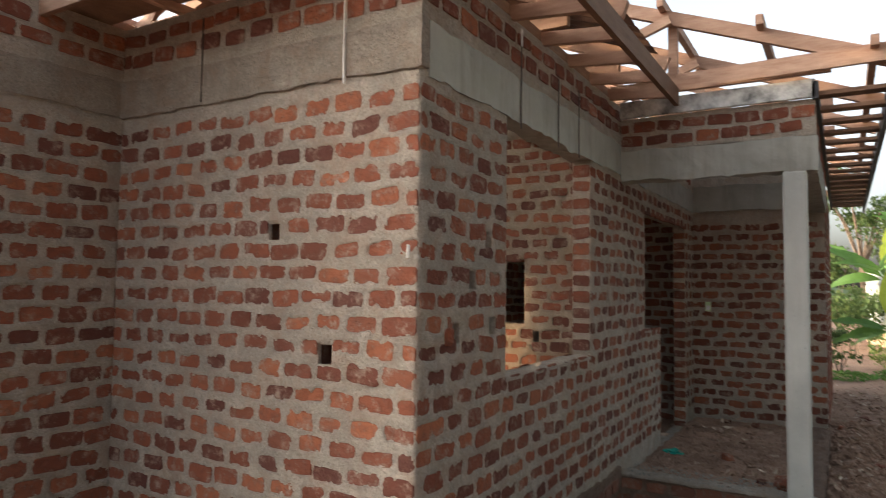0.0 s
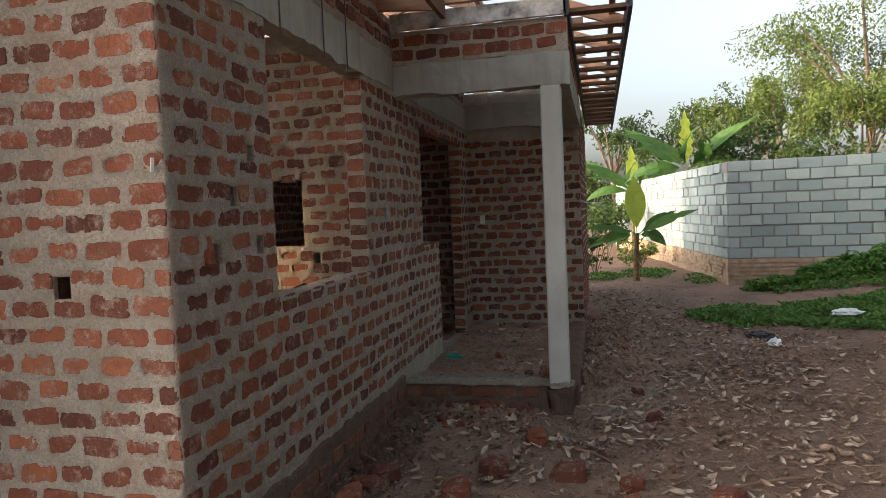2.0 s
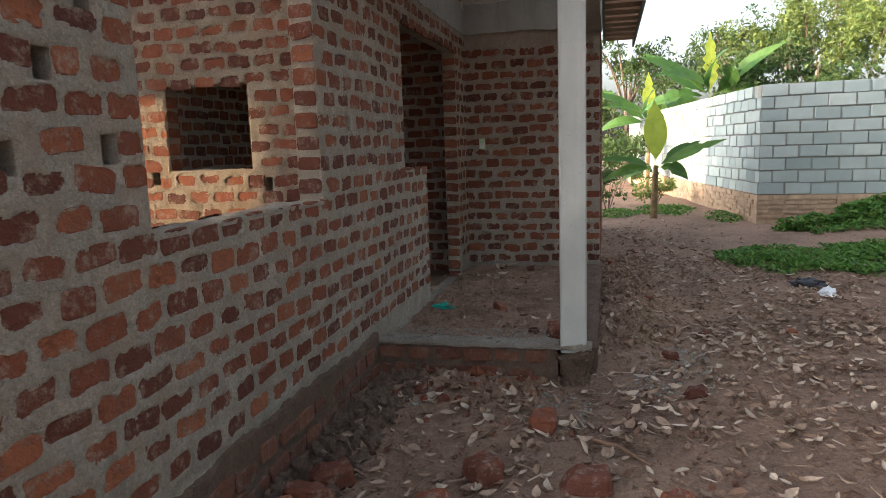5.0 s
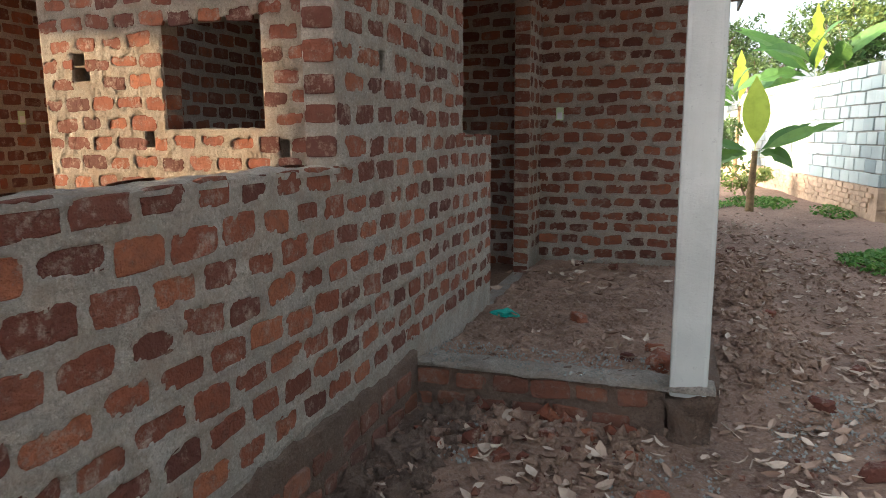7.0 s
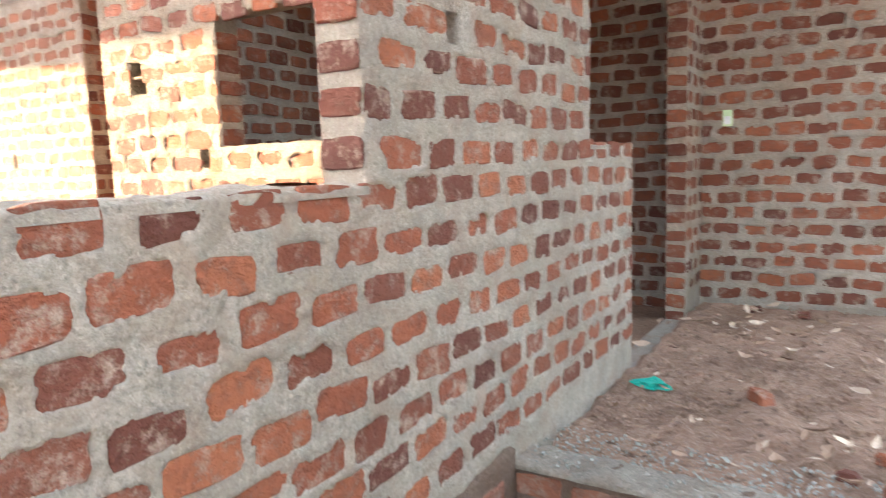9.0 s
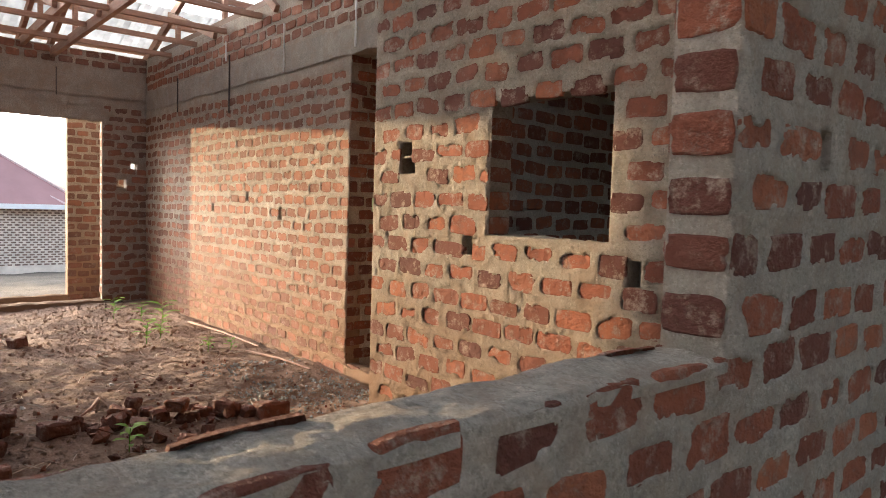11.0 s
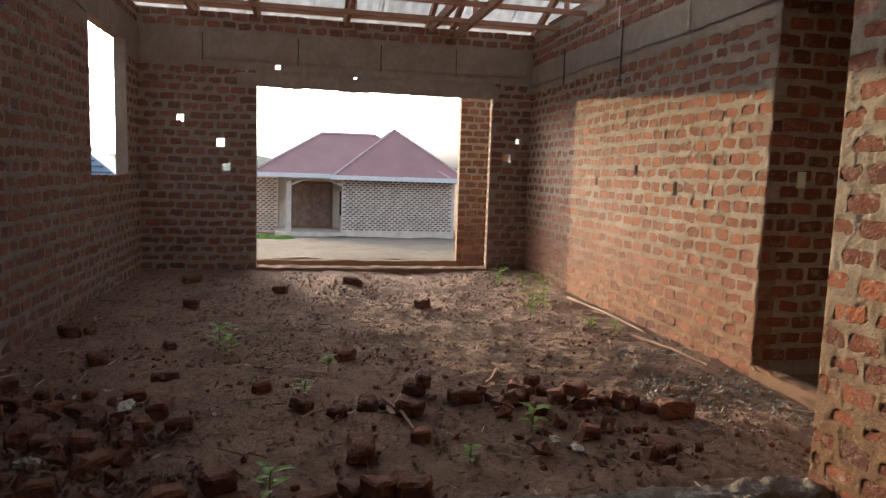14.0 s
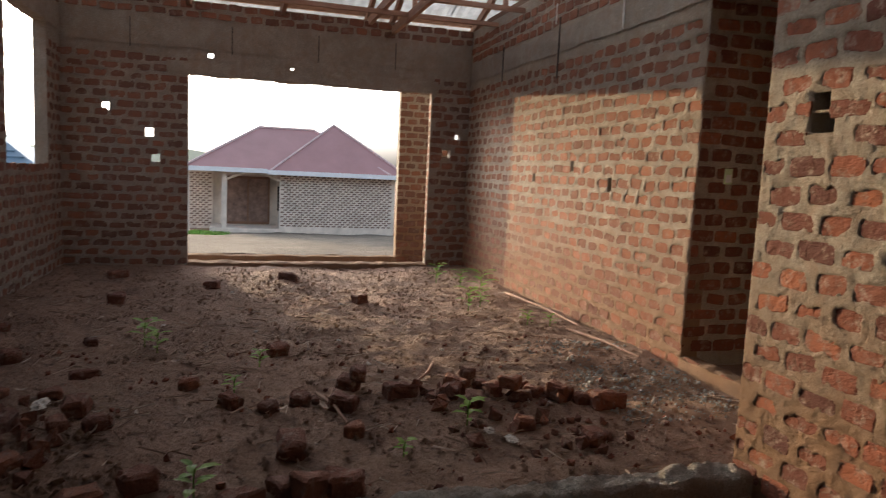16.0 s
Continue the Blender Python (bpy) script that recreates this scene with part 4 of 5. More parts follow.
def house(origin, label):
    h = tagged(new("house"), label, "house")
    h.location = origin
    x0 = 0.0
    part("wall", boxed(-7, x0, 5.0, 9.8, -0.1, 2.5), M_FAR_WALL, h)
    part("wall", boxed(-7, -2.2, 2.3, 5.0, -0.1, 2.5), M_FAR_WALL, h)
    part("wall", boxed(-2.19, -1.9, 1.2, 2.35, -0.1, 2.45), M_FAR_WALL, h)
    part("porch_floor", boxed(-2.2, 0.1, 2.3, 5.0, -0.1, 0.18), M_FAR_WALL, h)
    part("post", boxed(-0.15, 0.05, 2.75, 2.95, 0.18, 2.4), M_FAR_WALL, h)
    part("arch", boxed(-0.13, 0.03, 2.95, 4.99, 2.36, 2.5), M_FAR_WALL, h)
    door = part("door", boxed(-2.19, -2.12, 2.9, 4.7, 0.18, 2.25), M_WOOD_DARK, h, "dark brown double door in the recess")
    for y in (2.95, 3.82):
        part("panel", boxed(-2.115, -2.10, y, y + 0.8, 0.3, 2.15, bevel=0.004), M_FAR_BRICK, door)
    arch = [(0.02, 2.95 + 2.04 * i / 12, 2.15 + 0.3 * math.sin(math.pi * i / 12)) for i in range(13)]
    part("arch_edge", tube(arch, 0.05, 6), M_FAR_WALL, h)
    for y in (5.25,):
        part("window", boxed(-0.9, -0.2, 4.96, 5.0, 0.9, 1.9), M_DARK, h)
    roof = part("roof", hip(-7.6, 0.55, 4.55, 10.3, 2.5, 4.65), M_ROOF_RED, h, "maroon ribbed sheet hip roof")
    roof2 = part("roof", hip(-5.4, 0.45, 1.3, 9.5, 2.55, 4.38), M_ROOF_RED, h, "maroon ribbed sheet hip roof")
    for rf, (x0, x1, y0, y1, z0, z1) in ((roof, (-7.6, 0.55, 4.55, 10.3, 2.5, 4.65)), (roof2, (-5.4, 0.45, 1.3, 9.5, 2.55, 4.38))):
        w = min(x1 - x0, y1 - y0) / 2
        ends = ((x0 + w, (y0 + y1) / 2, z1 + 0.02), (x1 - w, (y0 + y1) / 2, z1 + 0.02)) if x1 - x0 > y1 - y0 else (((x0 + x1) / 2, y0 + w, z1 + 0.02), ((x0 + x1) / 2, y1 - w, z1 + 0.02))
        part("ridge_cap", tube(ends, 0.05, 6), M_ROOF_CAP, rf, "pale folded ridge cap")
        near_end = ends[1] if x1 - x0 > y1 - y0 else None
        for cy, e in ((y0, near_end or ends[0]), (y1, near_end or ends[1])):
            part("ridge_cap", tube(((x1, cy, z0 + 0.03), e), 0.05, 6), M_ROOF_CAP, rf, "pale folded ridge cap")
    part("post", boxed(-0.15, 0.05, 1.35, 1.55, -0.1, 2.45), M_FAR_WALL, h)
    part("fascia", boxed(0.5, 0.6, 4.5, 10.35, 2.40, 2.58), M_WHITE, h)
    part("fascia", boxed(0.38, 0.5, 1.25, 4.5, 2.44, 2.62), M_WHITE, h)
    v, f = [], []
    for r in range(24):
        for c in range(20):
            y = 5.05 + c * 0.235 + (0.117 if r % 2 else 0)
            z = 0.30 + r * 0.092
            if y > 9.6:
                continue
            n = len(v)
            d = 0.165 * rng.uniform(0.8, 1.05)
            v += [(0.0, y, z), (0.0, y + d, z), (0.0, y + d, z + 0.055), (0.0, y, z + 0.055), (0.012, y, z), (0.012, y + d, z), (0.012, y + d, z + 0.055), (0.012, y, z + 0.055)]
            f += [(n + 4, n + 5, n + 6, n + 7), (n, n + 1, n + 5, n + 4), (n + 3, n + 7, n + 6, n + 2), (n, n + 4, n + 7, n + 3), (n + 1, n + 2, n + 6, n + 5)]
    tagged(raw("bricks", v, f, M_FAR_BRICK, h), kind="stuff")
    v, f = [], []
    for r in range(24):
        for c in range(4):
            y = 1.3 + c * 0.24 + (0.12 if r % 2 else 0)
            z = 0.1 + r * 0.095
            n = len(v)
            v += [(-1.9, y, z), (-1.9, y + 0.15, z), (-1.9, y + 0.15, z + 0.055), (-1.9, y, z + 0.055), (-1.888, y, z), (-1.888, y + 0.15, z), (-1.888, y + 0.15, z + 0.055), (-1.888, y, z + 0.055)]
            f += [(n + 4, n + 5, n + 6, n + 7), (n, n + 1, n + 5, n + 4), (n + 3, n + 7, n + 6, n + 2), (n, n + 4, n + 7, n + 3), (n + 1, n + 2, n + 6, n + 5)]
    tagged(raw("bricks", v, f, M_FAR_BRICK, h), kind="stuff")
    return h


def hip(x0, x1, y0, y1, z0, z1):
    """A hip roof over a rectangle."""
    bm = bmesh.new()
    b = [bm.verts.new(c) for c in ((x0, y0, z0), (x1, y0, z0), (x1, y1, z0), (x0, y1, z0))]
    w = min(x1 - x0, y1 - y0) / 2
    if x1 - x0 > y1 - y0:
        r = [bm.verts.new((x0 + w, (y0 + y1) / 2, z1)), bm.verts.new((x1 - w, (y0 + y1) / 2, z1))]
        bm.faces.new((b[0], b[1], r[1], r[0]))
        bm.faces.new((b[1], b[2], r[1]))
        bm.faces.new((b[2], b[3], r[0], r[1]))
        bm.faces.new((b[3], b[0], r[0]))
    else:
        r = [bm.verts.new(((x0 + x1) / 2, y0 + w, z1)), bm.verts.new(((x0 + x1) / 2, y1 - w, z1))]
        bm.faces.new((b[0], b[1], r[0]))
        bm.faces.new((b[1], b[2], r[1], r[0]))
        bm.faces.new((b[2], b[3], r[1]))
        bm.faces.new((b[3], b[0], r[0], r[1]))
    bm.faces.new(b[::-1])
    return bm


house((-30, 0, -1.4), "pale brick bungalow with a maroon hip roof and white fascia")


def blue_house(origin):
    h = tagged(new("house"), "far house with a blue-grey sheet hip roof", "house")
    h.location = origin
    part("wall", boxed(-3, 3, -4, 3, -2.2, 0.5), M_FAR_WALL, h)
    part("roof", hip(-3.6, 3.6, -4.6, 3.2, 0.5, 2.7), M_ROOF_BLUE, h, "blue-grey ribbed roof sheets")
    for k in range(9):
        f = k / 9
        part("rib", barred((3.6 - 3.6 * f * 0.92, 3.2 - 3.6 * f, 0.52 + 2.2 * f * 0.92), (3.6 - 3.6 * f * 0.92, -4.6 + 3.6 * f, 0.52 + 2.2 * f * 0.92), 0.05, 0.06), M_ROOF_BLUE, h)
    return h


blue_house((-33, -6.0, -0.2))
# low hills on the horizon
hv, hf = [], []
N = 90
for i in range(N + 1):
    a = math.pi * 2 * i / N
    for r, z in ((170, -3), (200, 3 + 3.5 * noise.fractal(Vector((math.cos(a) * 4, math.sin(a) * 4, 1)), 0.8, 2, 4)), (260, -3)):
        hv.append((r * math.cos(a), r * math.sin(a), z))
for i in range(N):
    for k in range(2):
        hf.append((i * 3 + k, i * 3 + 3 + k, i * 3 + 4 + k, i * 3 + 1 + k))
tagged(raw("backdrop", hv, hf, M_LEAF_DARK, smooth=True), "low wooded hills on the horizon", "hills", kind="structure")


# ---- plants ----
def leaf_cloud(name, centres, count, size, material, parent=None, flat=0.35, seed=3, label=""):
    """Many small pointed leaves gathered in uneven clumps; centres are (x, y, z, radius)."""
    r = random.Random(seed)
    v, f = [], []
    weights = [c[3] ** 2 for c in centres]
    for _ in range(count):
        cx, cy, cz, cr = r.choices(centres, weights)[0]
        d = Vector((r.gauss(0, 1), r.gauss(0, 1), r.gauss(0, 1))).normalized() * cr * (r.random() ** 0.45)
        d.z *= 0.75
        p = Vector((cx, cy, cz)) + d
        if noise.noise(p * 1.7 / max(0.3, cr ** 0.5)) < -0.12:
            continue
        q = Euler((r.uniform(-1.2, 1.2), r.uniform(-1.2, 1.2), r.uniform(0, 6.28))).to_matrix()
        s = size * r.uniform(0.6, 1.35)
        n = len(v)
        for a in ((-0.5, 0, 0), (-0.05, flat / 2, 0.05), (0.5, 0, -0.08), (-0.05, -flat / 2, 0.05)):
            v.append(tuple(p + q @ (Vector(a) * s)))
        f.append((n, n + 1, n + 2, n + 3))
    return tagged(raw(name, v, f, material, parent), label)


def tree(x, y, height, crown, label, seed, size=0.22, count=3200, material=None, lean=0.0):
    """A tapered trunk with forking limbs and a crown of leaf clumps."""
    r = random.Random(seed)
    t = tagged(new("tree"), label, "tree")
    t.location = (x, y, 0)
    fork = height * 0.42
    part("trunk", tube([(0, 0, -0.2), (lean * 0.2, 0.05, fork * 0.5), (lean * 0.5, 0, fork)], 0.035 * height ** 0.8, 8, 0.7), M_BARK, t)
    clumps = []
    for k in range(7):
        a = k * 0.9 + r.uniform(-0.3, 0.3)
        out = crown * r.uniform(0.45, 0.95)
        tip = Vector((lean + math.cos(a) * out, math.sin(a) * out, height * r.uniform(0.66, 0.97)))
        mid = Vector((lean * 0.5, 0, fork)).lerp(tip, 0.5) + Vector((0, 0, 0.25))
        part("limb", tube([(lean * 0.5, 0, fork - 0.1), mid, tip], 0.014 * height ** 0.8, 6, 0.3), M_BARK, t)
        for j in range(4):
            c = mid.lerp(tip, 0.45 + 0.2 * j) + Vector((r.uniform(-0.5, 0.5), r.uniform(-0.5, 0.5), r.uniform(-0.3, 0.4))) * crown * 0.4
            clumps.append((c.x, c.y, c.z, crown * r.uniform(0.16, 0.36)))
    leaf_cloud("crown", clumps, count, size, material or M_LEAF, t, 0.42, seed)
    return t


tree(8.3, 24, 9.4, 3.3, "tall open-crowned tree with light green leaves behind the block wall", 11, 0.13, 15000)
tree(5.6, 23.5, 5.6, 2.0, "bushy yellow-green tree behind the block wall", 12, 0.15, 7000)
tree(3.9, 25, 5.6, 1.7, "thin greyish tree with sparse leaves behind the block wall", 13, 0.14, 3600, M_LEAF_DARK)
tree(10.5, 23, 6.2, 2.4, "dense green tree behind the block wall", 14, 0.16, 6500, M_LEAF_DARK)
tree(7.2, 21.5, 4.9, 1.8, "dense leafy tree behind the block wall", 15, 0.15, 6500)
tree(0.6, 31, 6.2, 1.6, "slender feathery tree far behind the house", 16, 0.18, 2600, M_LEAF_DARK)
tree(12.8, 25, 8.0, 3.0, "broad green tree behind the block wall", 17, 0.14, 11000)
tree(6.4, 26, 6.6, 2.6, "pale yellow-green tree behind the block wall", 19, 0.13, 11000)
tree(9.3, 21.5, 5.4, 2.2, "leafy yellow-green tree behind the block wall", 20, 0.15, 6500)
tree(2.2, 31, 5.4, 2.4, "dark green tree far behind the wall", 18, 0.2, 5000, M_LEAF_DARK)

# out-of-view trees added in the east, to darken the east wall
for k, (x, y, h) in enumerate(((7.4, -1.0, 8.5), (8.6, 2.2, 9.5), (7.6, 5.2, 8.5), (9.0, 8.0, 9.0))):
    tree(x, y, h, 3.4, "unseen broad tree added to shade the yard, its narrow leaves strewn below", 70 + k, 0.34, 6500, M_LEAF_DARK)


def shrub(x, y, h, w, label, seed, material=None, count=900, size=0.10):
    s = tagged(new("shrub"), label, "shrub")
    s.location = (x, y, 0)
    r = random.Random(seed)
    for k in range(5):
        a = k * 1.3
        part("stem", tube([(0, 0, -0.1), (math.cos(a) * w * 0.25, math.sin(a) * w * 0.25, h * 0.5), (math.cos(a) * w * 0.5, math.sin(a) * w * 0.5, h * 0.85)], 0.012, 5, 0.4), M_BARK, s)
    leaf_cloud("foliage", [(r.uniform(-0.4, 0.4) * w, r.uniform(-0.4, 0.4) * w, h * r.uniform(0.25, 0.8), w * r.uniform(0.25, 0.45)) for _ in range(8)], count, size, material or M_LEAF_DARK, s, 0.5, seed)
    return s


# out-of-view hedge added below the tree crowns, to hold back low eastern light
for k in range(6):
    shrub(6.3 + 0.5 * (k % 2), -2.0 + 2.1 * k, 4.6, 2.7, "unseen dense tall bush added to block the low east sky", 80 + k, M_LEAF_DARK, 3600, 0.24)
shrub(-0.15, 16.2, 1.0, 0.8, "dark green leafy shrub beside the house corner", 21)
shrub(0.15, 20.5, 1.7, 1.3, "tall dark shrub by the boundary wall", 22, count=1800, size=0.14)
shrub(0.9, 17.5, 0.6, 0.8, "low shrub at the foot of the boundary wall", 23, M_LEAF)
shrub(-0.3, 23.5, 3.4, 1.8, "dense green bush at the end of the passage", 24, count=2600, size=0.18)
for sx, sy in ((3.4, 20.0), (5.0, 19.0), (7.5, 18.5), (9.5, 18.5), (12.0, 19.0)):
    shrub(sx, sy, 4.3, 2.3, "dense green bush behind the block wall", int(sx * 10), M_LEAF if sx > 6 else M_LEAF_DARK, 4200, 0.15)


def banana_leaf(length, width, rise, droop, seed):
    """A long blade arching from its stalk, with a folded midrib and split edges."""
    r = random.Random(seed)
    bm = bmesh.new()
    n = 16
    rows = []
    x, z, ang = 0.0, 0.0, radians(rise)
    for i in range(n + 1):
        f = i / n
        if i:
            x += length / n * math.cos(ang)
            z += length / n * math.sin(ang)
            ang -= radians(droop) / n
        w = width * 0.5 * (max(0.03, math.sin(math.pi * min(1, max(0, (f - 0.14) / 0.86)) ** 0.75)) if f > 0.14 else 0.03)
        cut = (0.6 if r.random() < 0.16 else 1.0)
        rows.append([bm.verts.new((x, s * w * cut, z + abs(s) * w * 0.28 - (abs(s) == 1) * 0.0)) for s in (-1, -0.5, 0, 0.5, 1)])
    for a, b in zip(rows, rows[1:]):
        for k in range(4):
            bm.faces.new((a[k], a[k + 1], b[k + 1], b[k]))
    return bm


def banana(x, y, stem, leaves, label, scale=1.0):
    """leaves: rows of (turn, length, width, rise, droop, young)."""
    b = tagged(new("banana_plant"), label, "banana plant")
    b.location = (x, y, -0.02)
    b.scale = (scale,) * 3
    part("stem", tube([(0, 0, -0.1), (0.01, 0, stem * 0.5), (0.03, 0, stem)], 0.07, 10, 0.6), M_STEM, b)
    for i, (turn, length, width, up, droop, young) in enumerate(leaves):
        ob = part("leaf", banana_leaf(length, width, up, droop, i), M_BANANA_NEW if young else M_BANANA, b, "bright yellow-green new leaf" if young else "")
        ob.matrix_local = pose(0.03, 0, stem - 0.05, 0, 0, turn) @ pose(0, 0, 0, 0 if young else (48 if math.cos(radians(turn)) > 0 else -48))
    return b


SMALL = [(97, 1.25, 0.42, 84, 8, True), (185, 1.2, 0.20, 34, 45, False), (8, 1.3, 0.24, 44, 22, False), (-20, 0.75, 0.30, 18, 115, False), (40, 0.9, 0.26, 64, 25, False), (205, 1.1, 0.22, 12, 70, False), (168, 0.9, 0.16, -5, 60, False)]
banana(0.68, 14.42, 1.0, SMALL, "young banana plant with one bright yellow-green upright leaf")
BIG = [(a, ln, 0.42, up, dr, y) for a, ln, up, dr, y in ((10, 2.2, 70, 35, 0), (60, 2.3, 62, 60, 0), (115, 2.1, 78, 30, 0), (165, 2.3, 66, 45, 0), (205, 2.2, 58, 75, 0), (255, 2.0, 60, 70, 0), (310, 2.2, 68, 50, 0), (95, 1.7, 85, 8, 1), (340, 1.9, 30, 85, 0), (185, 1.9, 28, 90, 0))]
banana(2.35, 20.0, 2.5, BIG, "large banana plant rising behind the boundary wall")
banana(1.0, 22.5, 2.2, BIG[::-1], "large banana plant rising behind the boundary wall", 0.9)
banana(10.5, 20.0, 2.4, BIG[2:], "large banana plant behind the block wall", 0.9)


def ground_cover(name, patches, count, size, material, label, category, seed, tall=0.1):
    """Low green growth on the yard, as loose small leaves; patches are (x, y, rx, ry)."""
    r = random.Random(seed)
    v, f = [], []
    for _ in range(count):
        px, py, rx, ry = r.choices(patches, [p[2] * p[3] for p in patches])[0]
        a, d = r.uniform(0, 6.28), math.sqrt(r.random())
        x, y = px + rx * d * math.cos(a), py + ry * d * math.sin(a)
        if noise.noise(Vector((x * 1.5, y * 1.5, seed))) < -0.25:
            continue
        g = tall * (0.4 + 0.8 * (0.5 + 0.5 * noise.noise(Vector((x * 3, y * 3, 1))))) * (1 - 0.6 * d)
        p = Vector((x, y, ground_z(x, y) + g * r.random() + 0.01))
        q = Euler((r.uniform(-0.9, 0.9), r.uniform(-0.9, 0.9), r.uniform(0, 6.28))).to_matrix()
        s = size * r.uniform(0.6, 1.5)
        n = len(v)
        for k in ((-0.5, 0, 0), (0, 0.22, 0.08), (0.5, 0, 0), (0, -0.22, 0.08)):
            v.append(tuple(p + q @ (Vector(k) * s)))
        f.append((n, n + 1, n + 2, n + 3))
    return tagged(raw(name, v, f, material), label, category, kind="stuff")


ground_cover("grass", [(2.6, 10.0, 1.5, 1.0), (3.9, 10.0, 1.6, 1.3), (5.0, 12.6, 2.7, 0.85), (5.5, 10.5, 2.0, 1.5), (2.0, 9.2, 0.5, 0.3)], 26000, 0.075, M_GRASS, "patch of low bright green creeping grass on the yard", "grass", 31, 0.16)
ground_cover("tall_grass", [(5.6, 12.75, 3.2, 0.5), (9.0, 12.4, 3.0, 0.5)], 16000, 0.11, M_GRASS, "tall green grass at the foot of the block wall", "grass", 37, 0.5)
ground_cover("weeds", [(1.0, 16.0, 0.6, 1.2), (1.9, 14.6, 0.3, 0.8), (0.0, 15.4, 0.5, 0.8)], 1500, 0.08, M_GRASS, "scattered weeds at the foot of the boundary wall", "weeds", 32, 0.15)
ground_cover("yard_weeds", [(-26, 2.2, 1.8, 0.9)], 1200, 0.22, M_GRASS, "patch of low weeds before the far house", "weeds", 34, 0.1)
ground_cover("sprouts", [(-1.35, 5.95, 0.15, 0.25)], 260, 0.045, M_GRASS, "small green sprouts in the porch corner", "weeds", 33, 0.10)


def litter(name, patches, count, seed, zf, size=0.072):
    """Curled dry leaves lying on the ground."""
    r = random.Random(seed)
    v, f = [], []
    for _ in range(count):
        px, py, rx, ry = r.choices(patches, [p[2] * p[3] for p in patches])[0]
        x, y = r.gauss(px, rx * 0.5), r.gauss(py, ry * 0.5)
        if x < XA + 0.1 and y < 8.5 and zf is ground_z:
            continue
        s = size * r.uniform(0.45, 1.35)
        w = s * r.uniform(0.16, 0.27)
        curl = s * r.uniform(0.05, 0.3)
        q = Euler((r.gauss(0, 0.35), r.gauss(0, 0.25), r.uniform(0, 6.28))).to_matrix()
        p = Vector((x, y, zf(x, y) + 0.014))
        n = len(v)
        for i, t in enumerate((-0.5, -0.2, 0.15, 0.5)):
            k = (0.12, 1.0, 0.85, 0.05)[i]
            up = curl * (2 * t) ** 2
            for side in (-1, 0, 1):
                v.append(tuple(p + q @ Vector((t * s, side * w * k, up + abs(side) * w * 0.45 * k))))
        for i in range(3):
            for side in range(2):
                a = n + i * 3 + side
                f.append((a, a + 1, a + 4, a + 3))
    return tagged(raw(name, v, f, M_DRYLEAF), "scattered curled dry leaves", "dry leaves", kind="stuff")


litter("leaf_litter", [(0.1, 4.9, 1.1, 0.9), (1.2, 4.6, 0.8, 1.3), (0.6, 6.3, 1.4, 1.6), (1.6, 7.6, 1.5, 1.8), (-0.9, 4.9, 0.7, 0.5), (0.9, 3.7, 1.0, 0.5), (0.6, 9.5, 1.0, 1.6), (-0.9, 4.2, 0.8, 0.6), (2.4, 5.6, 1.0, 1.5), (0.4, 12, 1.0, 1.6)], 3600, 41, ground_z)
litter("leaf_litter", [(-0.8, 6.0, 0.5, 0.4), (-1.0, 7.6, 0.6, 0.8)], 120, 42, lambda x, y: 0.19, 0.075)
litter("leaf_litter", [(-5.0, 3.4, 1.6, 1.6), (-7, 4.2, 2.0, 2.0)], 170, 43, floor_z, 0.06)


def clods(name, patches, count, seed, zf, material, label, big=0.022):
    """Grit, clods and brick crumbs lying on the soil."""
    r = random.Random(seed)
    v, f = [], []
    base = [(1, 0, 0), (0, 1, 0), (-1, 0, 0), (0, -1, 0), (0, 0, 0.9), (0, 0, -0.6)]
    tri = [(0, 1, 4), (1, 2, 4), (2, 3, 4), (3, 0, 4), (1, 0, 5), (2, 1, 5), (3, 2, 5), (0, 3, 5)]
    for _ in range(count):
        x0, x1, y0, y1 = r.choices(patches, [(p[1] - p[0]) * (p[3] - p[2]) for p in patches])[0]
        x, y = r.uniform(x0, x1), r.uniform(y0, y1)
        if noise.noise(Vector((x * 1.8, y * 1.8, seed))) < r.uniform(-0.5, 0.35):
            continue
        s = big * (0.25 + r.random() ** 3)
        q = Euler((r.uniform(0, 6), r.uniform(0, 6), r.uniform(0, 6))).to_matrix()
        n = len(v)
        for b in base:
            v.append(tuple(Vector((x, y, zf(x, y) + s * 0.35)) + q @ (Vector(b) * s * r.uniform(0.7, 1.2))))
        f += [tuple(k + n for k in t) for t in tri]
    return tagged(raw(name, v, f, material), label, "grit", kind="stuff")


clods("floor_grit", [(-6.5, -4.0, YL + 0.05, YS - 0.05), (XF, -6.5, YL, YS)], 11000, 51, floor_z, M_FLOOR, "reddish clods and grit on the soil floor", 0.018)
clods("floor_gravel", [(-6.5, -4.0, YL + 0.05, YS - 0.05), (XF, -6.5, YL, YS)], 16000, 66, floor_z, M_SOIL, "pale small gravel on the soil floor", 0.009)
clods("floor_rubble", [(-5.6, -4.1, YL + 0.05, 2.7), (-5.4, -4.3, 4.5, 5.4)], 500, 67, floor_z, M_BRICK_DARK, "dark brick rubble heaped on the soil floor", 0.055)
clods("floor_heap", [(-4.9, -4.05, YL + 0.05, 3.0)], 1800, 68, floor_z, M_FLOOR, "heaped clods by the low wall", 0.03)
clods("brick_crumbs", [(-6.5, -4.0, YL + 0.05, YS - 0.4)], 900, 52, floor_z, M_BRICK, "brick crumbs on the soil floor", 0.022)
clods("yard_grit", [(-1.5, 2.0, 2.6, 6.0), (-0.1, 3.0, 5.5, 10.0)], 15000, 53, ground_z, M_SOIL, "small clods and grit on the yard", 0.018)
